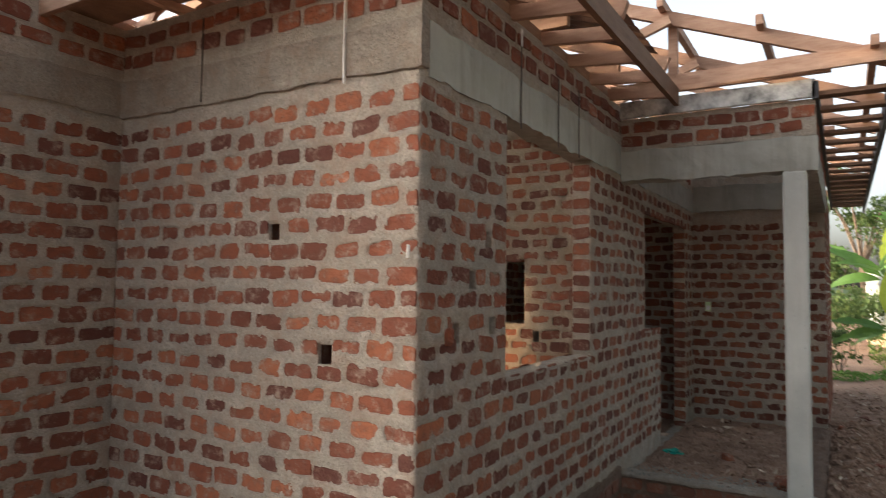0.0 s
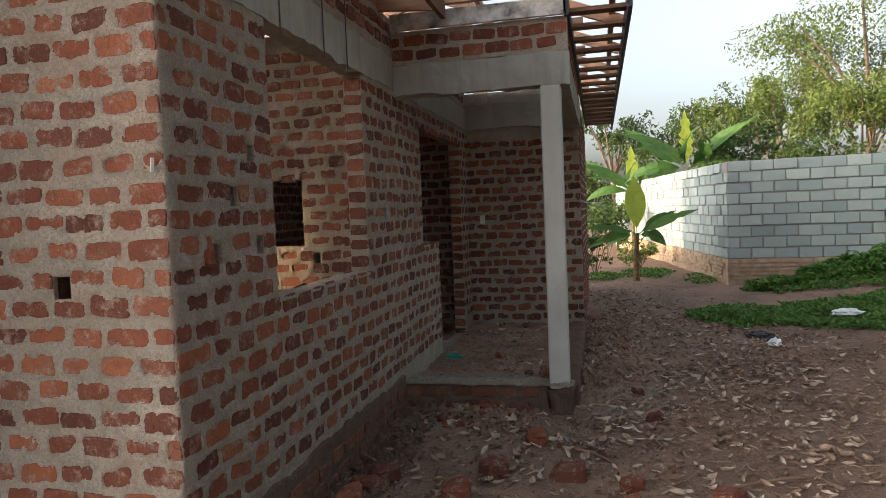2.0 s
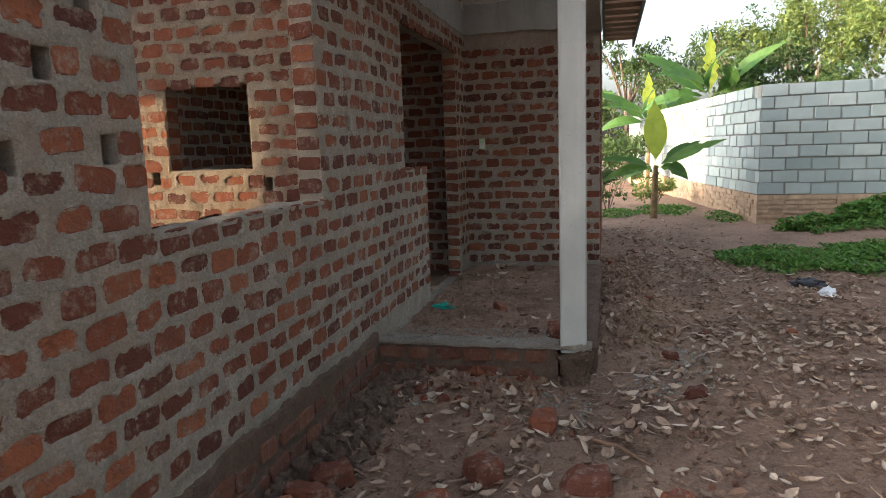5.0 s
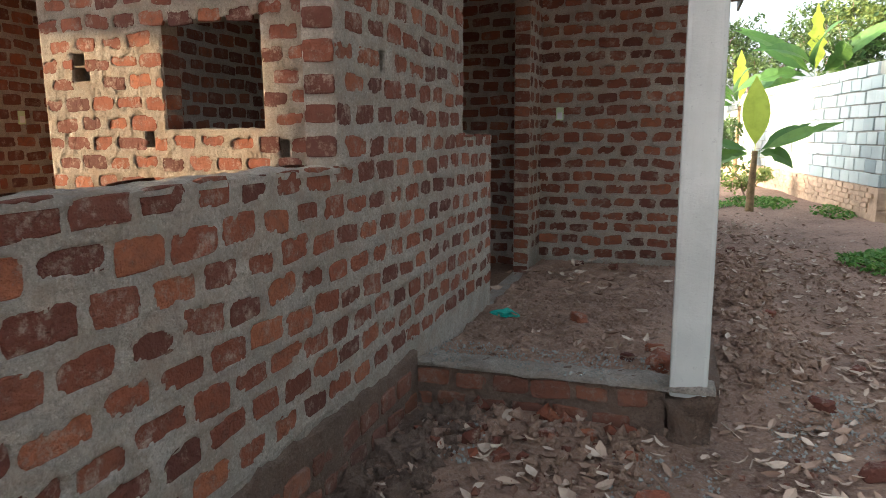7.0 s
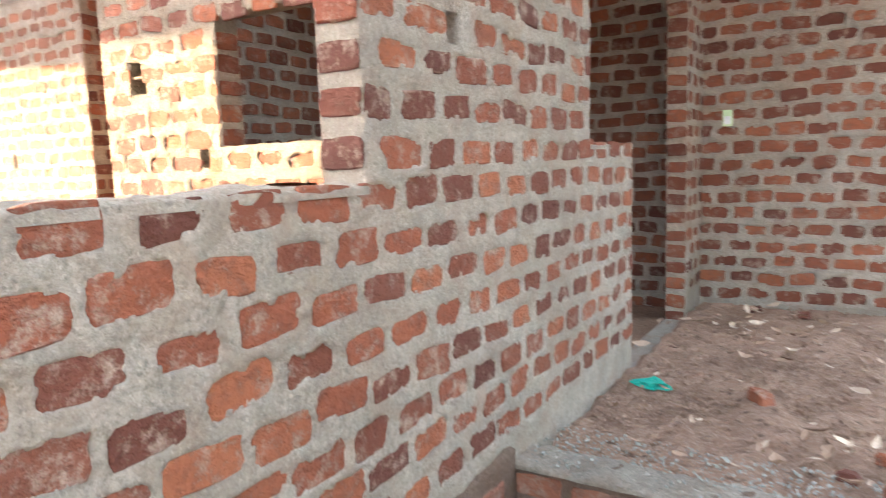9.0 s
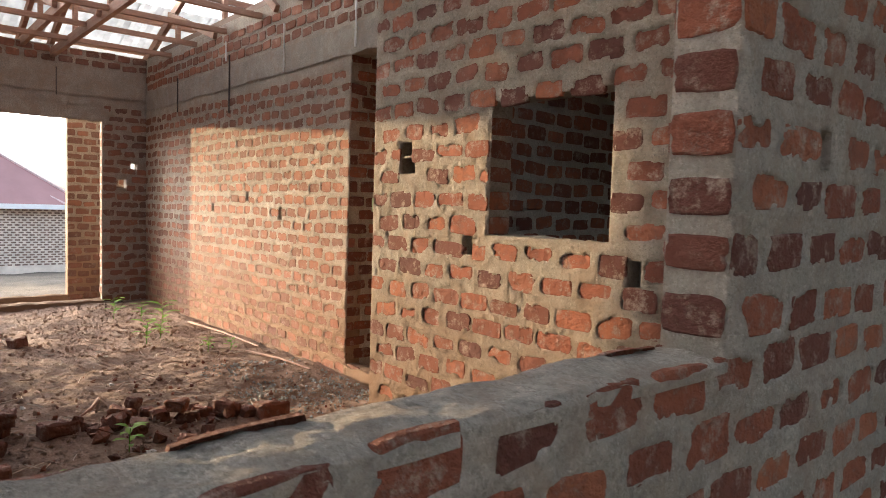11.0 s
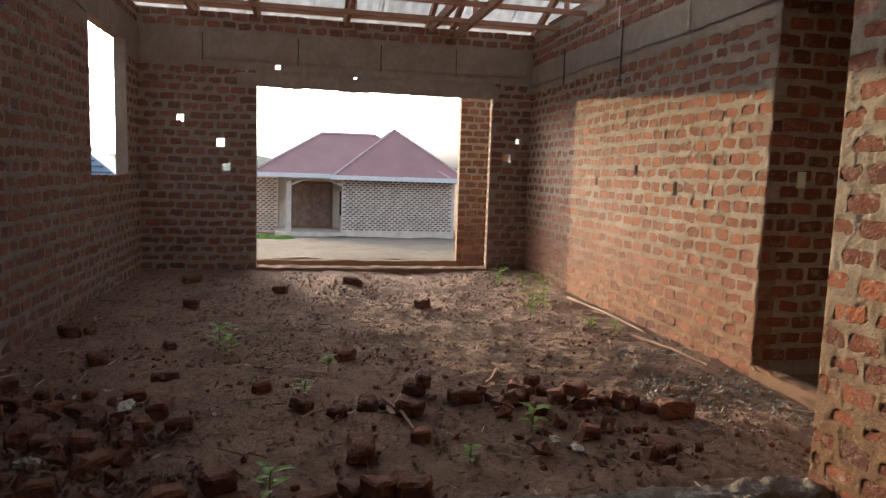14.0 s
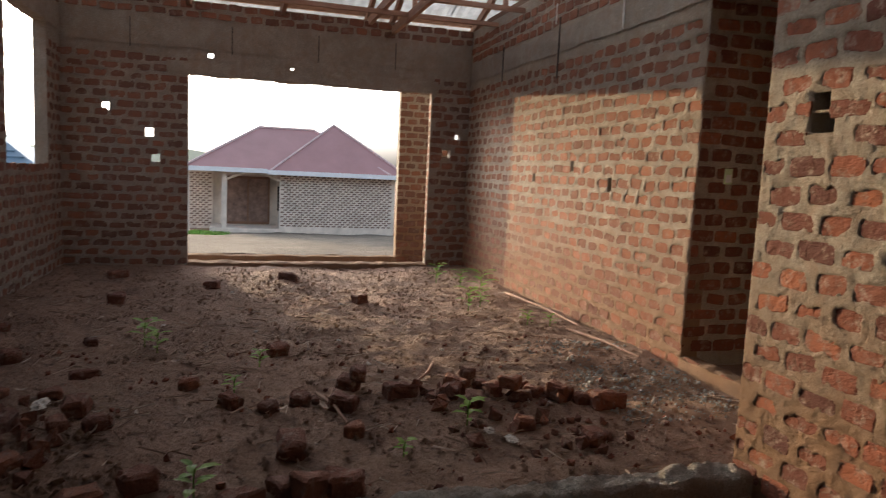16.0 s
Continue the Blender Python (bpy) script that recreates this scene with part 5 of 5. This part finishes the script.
clods("yard_stones", [(-1.5, 0.4, 3.0, 5.4)], 700, 54, ground_z, M_BRICK_DARK, "small brick crumbs by the wall", 0.022)
clods("porch_grit", [(XA + 0.05, -0.45, 5.65, 8.45)], 4500, 55, lambda x, y: 0.165, M_SOIL, "grit and pebbles on the porch floor", 0.013)
clods("wall_foot_clods", [(XA + 0.04, XA + 0.35, 2.5, 5.4)], 1600, 63, ground_z, M_FOOT, "dark clods along the wall foot", 0.045)
clods("kerb_grit", [(XA, -0.4, 5.44, 5.85)], 1500, 56, lambda x, y: 0.19 if y > 5.61 else 0.207, M_BEAM, "grey cement crumbs on the kerb", 0.008)
clods("spilt_cement", [(-0.62, -0.22, 4.75, 5.2), (-1.5, -1.15, 4.9, 5.42), (0.0, 0.5, 5.3, 6.1)], 3000, 64, ground_z, M_BEAM, "grey spilt cement and sand on the soil", 0.010)
clods("bank_clods", [(-0.2, 0.3, 6.0, 9.8)], 1500, 65, ground_z, M_SOIL, "dark clods on the soil bank beside the porch", 0.04)
clods("wall_foot_rubble", [(XA + 0.1, -0.5, 4.95, 5.42)], 260, 57, ground_z, M_SOIL, "rubble along the kerb", 0.04)
clods("kerb_rubble", [(XA + 0.1, -0.5, 4.9, 5.42)], 90, 59, ground_z, M_BRICK, "brick rubble along the kerb", 0.05)
clods("grey_sand", [(-6.3, -4.6, 5.5, 6.4)], 2500, 58, floor_z, M_BEAM, "grey cement sand by the wall", 0.016)


def straws(name, area, count, seed, zf, label):
    """Thin bits of straw and twig strewn on the soil."""
    r = random.Random(seed)
    v, f = [], []
    x0, x1, y0, y1 = area
    for _ in range(count):
        x, y, a = r.uniform(x0, x1), r.uniform(y0, y1), r.uniform(0, 6.28)
        ln, w = r.uniform(0.03, 0.16), r.uniform(0.002, 0.004)
        d, n = Vector((math.cos(a), math.sin(a), r.uniform(-0.12, 0.12))) * ln / 2, Vector((-math.sin(a), math.cos(a), 0)) * w
        c = Vector((x, y, zf(x, y) + 0.012))
        up = Vector((0, 0, w * 1.6))
        k = len(v)
        v += [tuple(c - d - n), tuple(c - d + n), tuple(c + d + n), tuple(c + d - n), tuple(c - d + up), tuple(c + d + up)]
        f += [(k, k + 4, k + 5, k + 3), (k + 1, k + 2, k + 5, k + 4)]
    return tagged(raw(name, v, f, M_DRYLEAF), label, "straw", kind="stuff")


straws("floor_straw", (-8.5, -4.0, YL + 0.1, YS - 0.1), 700, 61, floor_z, "bits of straw and twig strewn on the soil floor")
straws("yard_straw", (-1.4, 2.4, 2.8, 9.0), 300, 62, ground_z, "bits of straw and twig strewn on the yard")


def weed(x, y, z, h, n, label, seed):
    r = random.Random(seed)
    w = tagged(new("weed"), label, "weed", "weeds on the floor")
    w.location = (x, y, z)
    part("stem", tube([(0, 0, -0.02), (0.005, 0, h * 0.5), (0.01, 0.005, h * 0.8)], 0.004, 5, 0.5), M_WEED, w)
    for k in range(n):
        a = k * 2.4 + r.uniform(-0.4, 0.4)
        up = h * (0.25 + 0.7 * k / n)
        ln = h * r.uniform(0.45, 0.7)
        bm = bmesh.new()
        pts = [(0, 0.0), (0.35, 0.2), (0.7, 0.17), (1.0, 0.0)]
        mid = [bm.verts.new((ln * t, 0, ln * (0.5 * t - 0.35 * t * t))) for t, _ in pts]
        lf = [bm.verts.new((ln * t, wd * ln, ln * (0.5 * t - 0.35 * t * t) + 0.03 * ln)) for t, wd in pts[1:3]]
        rt = [bm.verts.new((ln * t, -wd * ln, ln * (0.5 * t - 0.35 * t * t) + 0.03 * ln)) for t, wd in pts[1:3]]
        for q in ((mid[0], mid[1], lf[0]), (mid[1], mid[2], lf[1], lf[0]), (mid[2], mid[3], lf[1])):
            bm.faces.new(q)
        for q in ((mid[0], rt[0], mid[1]), (mid[1], rt[0], rt[1], mid[2]), (mid[2], rt[1], mid[3])):
            bm.faces.new(q)
        leaf = part("leaf", bm, M_WEED, w)
        leaf.matrix_local = pose(0.004, 0, up, 0, 0, math.degrees(a))
    return w


for i, (x, y, h) in enumerate(((-6.52, 2.85, 0.22), (-7.58, 5.57, 0.26), (-7.75, 5.75, 0.2), (-9.22, 5.72, 0.26), (-8.3, 5.95, 0.3), (-6.98, 5.92, 0.15), (-6.9, 6.1, 0.13), (-4.76, 4.61, 0.17), (-4.24, 3.31, 0.16), (-5.9, 3.6, 0.13), (-5.45, 3.45, 0.12), (-4.45, 4.2, 0.10), (-6.35, 2.95, 0.18), (-9.0, 5.95, 0.22))):
    weed(x, y, floor_z(x, y), h, 9, "small bright green weed growing in the soil floor", i)


# ---- loose bricks and clutter ----
def loose_variant(seed, l, w, h, material):
    """A broken clay brick with chipped corners and uneven faces."""
    r = random.Random(seed)
    bm = bmesh.new()
    box(bm, -l / 2, l / 2, -w / 2, w / 2, 0, h)
    bmesh.ops.subdivide_edges(bm, edges=bm.edges[:], cuts=2, use_grid_fill=True)
    bmesh.ops.bevel(bm, geom=[e for e in bm.edges if e.calc_face_angle(0) > 1.0], offset=0.014, segments=1, affect="EDGES")
    cut = Vector((r.uniform(-1, 1), r.uniform(-1, 1), r.uniform(0.2, 1))).normalized()
    for v in bm.verts:
        d = (v.co - Vector((0, 0, h / 2))).dot(cut)
        if d > 0.055:
            v.co -= cut * (d - 0.055) * 0.8
        v.co += Vector((noise.noise(v.co * 25 + Vector((seed, 0, 0))), noise.noise(v.co * 25 + Vector((0, seed, 0))), noise.noise(v.co * 25 + Vector((0, 0, seed))))) * 0.012
    return mesh_from("loose_brick", bm, material)


SIZES = list(enumerate(((0.20, 0.11, 0.09), (0.15, 0.11, 0.09), (0.12, 0.11, 0.085), (0.17, 0.10, 0.085), (0.11, 0.09, 0.075), (0.14, 0.12, 0.10))))
LOOSE = [loose_variant(s, l, w, h, M_BRICK) for s, (l, w, h) in SIZES]
# the same shapes in the darker brick, for the room floor
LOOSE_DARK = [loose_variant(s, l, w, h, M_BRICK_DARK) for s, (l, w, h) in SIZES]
bits = random.Random(5)


def loose(x, y, z, size, turn, label, group, tilt=0.0):
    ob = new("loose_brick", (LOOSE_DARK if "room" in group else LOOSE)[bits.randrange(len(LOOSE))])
    ob.matrix_world = pose(x, y, z - 0.012, tilt + bits.uniform(-6, 6), bits.uniform(-6, 6), turn) @ Matrix.Diagonal((size, size, size, 1))
    return tagged(ob, label, "brick", group)


YARD = [(-0.67, 4.16), (-0.22, 4.13), (0.14, 4.02), (0.12, 3.72), (0.63, 3.9), (-0.28, 3.4), (-0.88, 3.18), (-0.81, 3.77), (-1.31, 3.98), (-1.33, 3.80), (-1.37, 3.60), (-0.45, 4.72), (-0.5, 3.05), (-0.62, 3.62), (-0.9, 5.2), (-1.05, 4.98), (0.25, 5.9), (0.55, 6.6), (1.2, 6.8), (0.2, 7.4), (-0.1, 9.2), (0.0, 9.9), (0.15, 10.4), (-0.75, 5.28), (-0.55, 5.15), (0.35, 5.3)]
for i, (x, y) in enumerate(YARD):
    loose(x, y, ground_z(x, y), bits.uniform(0.95, 1.25) if i < 12 else bits.uniform(0.45, 0.8), bits.uniform(0, 180), "broken red clay brick lying on the yard", "bricks on the yard")
for x, y, s in ((-0.47, 5.80, 0.95), (-0.62, 5.86, 0.6), (-0.95, 6.5, 0.7), (-0.5, 6.05, 0.5), (-0.9, 8.2, 0.5), (-1.2, 8.3, 0.45)):
    loose(x, y, 0.17, s, bits.uniform(0, 180), "broken orange-red brick on the porch floor", "bricks on the porch", 10)
ROOM = [(-5.44, 4.1), (-5.14, 4.02), (-4.80, 4.03), (-5.27, 4.37), (-5.13, 3.63), (-5.29, 4.71), (-5.04, 4.74), (-5.18, 4.91), (-5.07, 5.04), (-4.69, 4.90), (-4.95, 5.38), (-4.45, 5.17), (-5.05, 5.27), (-4.58, 3.71), (-4.25, 3.65), (-4.14, 3.49), (-5.24, 2.70), (-4.98, 2.84), (-4.99, 2.66), (-5.27, 2.29), (-5.39, 1.94), (-5.05, 1.91), (-4.96, 2.15), (-4.51, 2.09), (-5.24, 3.43), (-6.21, 3.73), (-5.63, 2.0), (-7.1, 1.83), (-6.62, 2.49),
        (-5.42, 4.80), (-5.33, 4.88), (-5.2, 4.65), (-5.12, 5.14), (-5.25, 3.8), (-5.3, 3.9), (-4.9, 5.5), (-4.2, 3.75), (-4.2, 3.9), (-4.7, 2.0), (-5.2, 1.75), (-5.5, 1.75), (-4.75, 1.8), (-5.35, 2.15), (-5.1, 2.4), (-7.0, 1.72), (-8.2, 2.4), (-8.9, 3.2), (-8.0, 4.6), (-5.6, 3.2), (-4.35, 2.4), (-4.3, 1.9), (-4.8, 1.65), (-4.95, 1.65), (-4.4, 2.2), (-5.6, 2.25), (-5.55, 2.5), (-4.75, 2.45), (-4.6, 1.75), (-4.45, 1.65), (-5.0, 1.75), (-5.7, 1.75), (-4.55, 2.55), (-5.2, 2.05), (-4.85, 2.25), (-4.35, 3.1), (-4.2, 2.9), (-5.9, 2.6), (-6.3, 2.1), (-9.6, 2.2), (-9.3, 4.0)]
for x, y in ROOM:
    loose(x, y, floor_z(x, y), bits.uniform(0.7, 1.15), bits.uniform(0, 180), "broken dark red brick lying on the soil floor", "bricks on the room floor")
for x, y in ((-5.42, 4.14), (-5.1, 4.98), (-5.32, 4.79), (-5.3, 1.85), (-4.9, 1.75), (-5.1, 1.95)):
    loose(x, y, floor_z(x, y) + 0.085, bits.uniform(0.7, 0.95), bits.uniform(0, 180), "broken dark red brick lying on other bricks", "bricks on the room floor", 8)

# tie wires and strips let into the concrete
def strip(p, q, w, material, label):
    return tagged(part("tie_strip", barred(p, q, w, 0.004), material), label, "tie strip", "tie strips")


for x, z0, z1, m in ((-1.99, 2.56, 3.02, M_WIRE), (-2.95, 2.60, 3.05, M_WIRE_DARK)):
    strip((x, YF - 0.022, z0), (x, YF - 0.022, z1), 0.018 if m is M_WIRE else 0.008, m, "pale metal tie strip hanging over the concrete beam" if m is M_WIRE else "thin dark tie wire over the concrete beam")
for y in (3.48, 4.05, 4.43):
    strip((XA + 0.02, y, 2.52), (XA + 0.02, y, 2.98), 0.01, M_WIRE_DARK, "thin dark tie wire over the concrete beam")
strip((XA + 0.022, 3.48, 2.98), (XA + 0.022, 3.48, 3.08), 0.014, M_WIRE, "pale end of a tie strip under the eave")
for x, z0, z1, m in ((-7.81, 2.36, 2.95, M_WIRE_DARK), (-6.63, 2.62, 3.05, M_WIRE), (-5.47, 2.66, 3.12, M_WIRE), (-9.3, 2.5, 2.9, M_WIRE_DARK), (-7.9, 2.9, 3.1, M_WIRE)):
    strip((x, YS - 0.022, z0), (x, YS - 0.022, z1), 0.015, m, "metal tie strip hanging on the brick wall")
for y in (2.2, 3.35, 4.4, 5.4):
    strip((XF + 0.02, y, 2.70), (XF + 0.02, y, 3.04), 0.012, M_WIRE_DARK, "dark casting joint strip on the concrete beam")
M_TEAL = plain_material("teal_plastic", (0.02, 0.28, 0.22), 0.4)
M_POLY = plain_material("white_plastic_film", (0.72, 0.74, 0.76), 0.35)
M_PAPER = plain_material("dirty_paper", (0.42, 0.38, 0.33), 0.8, 0, 0.4, 30)
M_LIME = plain_material("pale_green_plastic", (0.55, 0.70, 0.45), 0.5)


def crumpled(name, x, y, z, w, d, h, material, label, category, seed):
    """A crumpled scrap of film lying on the ground."""
    bm = bmesh.new()
    bmesh.ops.create_icosphere(bm, subdivisions=3, radius=1)
    for v in bm.verts:
        k = 1 + 0.5 * noise.fractal(v.co * 2.2 + Vector((seed, 0, 0)), 0.6, 2, 3)
        v.co = Vector((v.co.x * w * k / 2, v.co.y * d * k / 2, max(-0.1, v.co.z) * h * k))
    ob = part(name, bm, material)
    ob.location = (x, y, z)
    return tagged(ob, label, category)


crumpled("plastic_scrap", -1.40, 6.5, 0.17, 0.16, 0.06, 0.04, M_TEAL, "crumpled teal plastic scrap on the porch floor", "plastic scrap", 1)
crumpled("plastic_bag", 1.80, 8.03, 0.0, 0.14, 0.22, 0.05, M_POLY, "crumpled white plastic bag on the yard", "plastic bag", 2)
crumpled("plastic_bag", 3.0, 9.6, 0.08, 0.34, 0.2, 0.06, M_POLY, "pale plastic bag lying in the grass", "plastic bag", 3)
crumpled("plastic_bag", 1.75, 8.5, 0.0, 0.3, 0.2, 0.05, M_FASCIA, "crumpled black plastic bag on the yard", "plastic bag", 4)
crumpled("paper_scrap", -5.35, 2.50, 0.11, 0.16, 0.07, 0.015, M_PAPER, "dirty white paper scrap on the soil floor", "paper scrap", 5)
crumpled("paper_scrap", -4.62, 2.28, 0.11, 0.05, 0.11, 0.03, M_PAPER, "dirty pale paper scrap among bricks", "paper scrap", 6)
crumpled("paper_scrap", -4.5, 4.75, 0.11, 0.09, 0.05, 0.012, M_PAPER, "pale paper scrap on the soil floor", "paper scrap", 7)
crumpled("paper_scrap", -4.62, 4.68, 0.11, 0.07, 0.05, 0.012, M_PAPER, "pale paper scrap on the soil floor", "paper scrap", 8)
crumpled("plastic_scrap", -1.25, 2.95, 0.0, 0.08, 0.06, 0.04, M_POLY, "pale plastic scrap by the wall corner", "plastic scrap", 9)
for k, (x, y) in enumerate(((-6.9, 3.6), (-7.9, 4.4), (-6.2, 4.9), (-8.6, 3.4), (-5.9, 4.3), (-7.2, 2.9), (-6.6, 4.2))):
    crumpled("paper_scrap", x, y, floor_z(x, y) + 0.005, 0.05, 0.03, 0.01, M_PAPER, "tiny pale paper scrap on the soil floor", "paper scrap", 20 + k)


def switch_box(m, label):
    b = tagged(new("switch_box"), label, "switch box")
    b.matrix_world = m
    part("box_rim", boxed(-0.032, 0.032, -0.006, 0.004, -0.055, 0.055, bevel=0.003), M_LIME, b)
    part("box_back", boxed(-0.022, 0.022, -0.0095, -0.0065, -0.042, 0.012), M_POLY, b)
    return b


switch_box(pose(-1.42, 8.492, 1.45), "pale green switch box let into the porch wall")
switch_box(pose(-5.545, 6.72, 1.45, 0, 0, 90), "pale switch box let into the corridor wall")

# sticks on the ground
for k, (x, y, ln, a) in enumerate(((0.9, 4.15, 0.5, 25), (-0.1, 4.5, 0.4, -40), (0.45, 3.35, 0.7, 15), (-1.0, 3.55, 0.5, 60), (1.0, 3.0, 0.6, -20), (-1.2, 3.2, 0.4, 75))):
    d = Vector((math.cos(radians(a)), math.sin(radians(a)), 0)) * ln / 2
    z = ground_z(x, y) + 0.02
    tagged(part("stick", tube([Vector((x, y, z)) - d, Vector((x + 0.02, y + 0.015, z + 0.01)), Vector((x, y, z)) + d], 0.011, 6, 0.5), M_WOOD_DARK), "dry twig lying on the soil", "stick", "sticks")
for k, (x, y, ln, a) in enumerate(((-7.6, 6.30, 1.6, 2), (-6.2, 6.2, 0.9, 8), (-5.1, 3.95, 0.5, 12), (-4.5, 2.0, 0.6, 40), (-5.6, 4.6, 0.5, -30))):
    d = Vector((math.cos(radians(a)), math.sin(radians(a)), 0)) * ln / 2
    z = floor_z(x, y) + 0.025
    tagged(part("stick", tube([Vector((x, y, z)) - d, Vector((x + 0.02, y + 0.02, z + 0.01)), Vector((x, y, z)) + d], 0.012, 6, 0.5), M_WOOD), "dry stick lying on the soil floor", "stick", "sticks")

strip((-1.635, YF - 0.014, 1.765), (-1.63, YF - 0.016, 1.82), 0.014, M_WIRE, "pale plastic strip stuck between bricks at the corner")
stub = new("brick", LOOSE[2])
stub.matrix_world = pose(XA - 0.01, 2.72, 1.385, 0, 0, 10) @ Matrix.Diagonal((0.7, 0.6, 0.9, 1))
stub.parent = wall_east

finish_bricks()
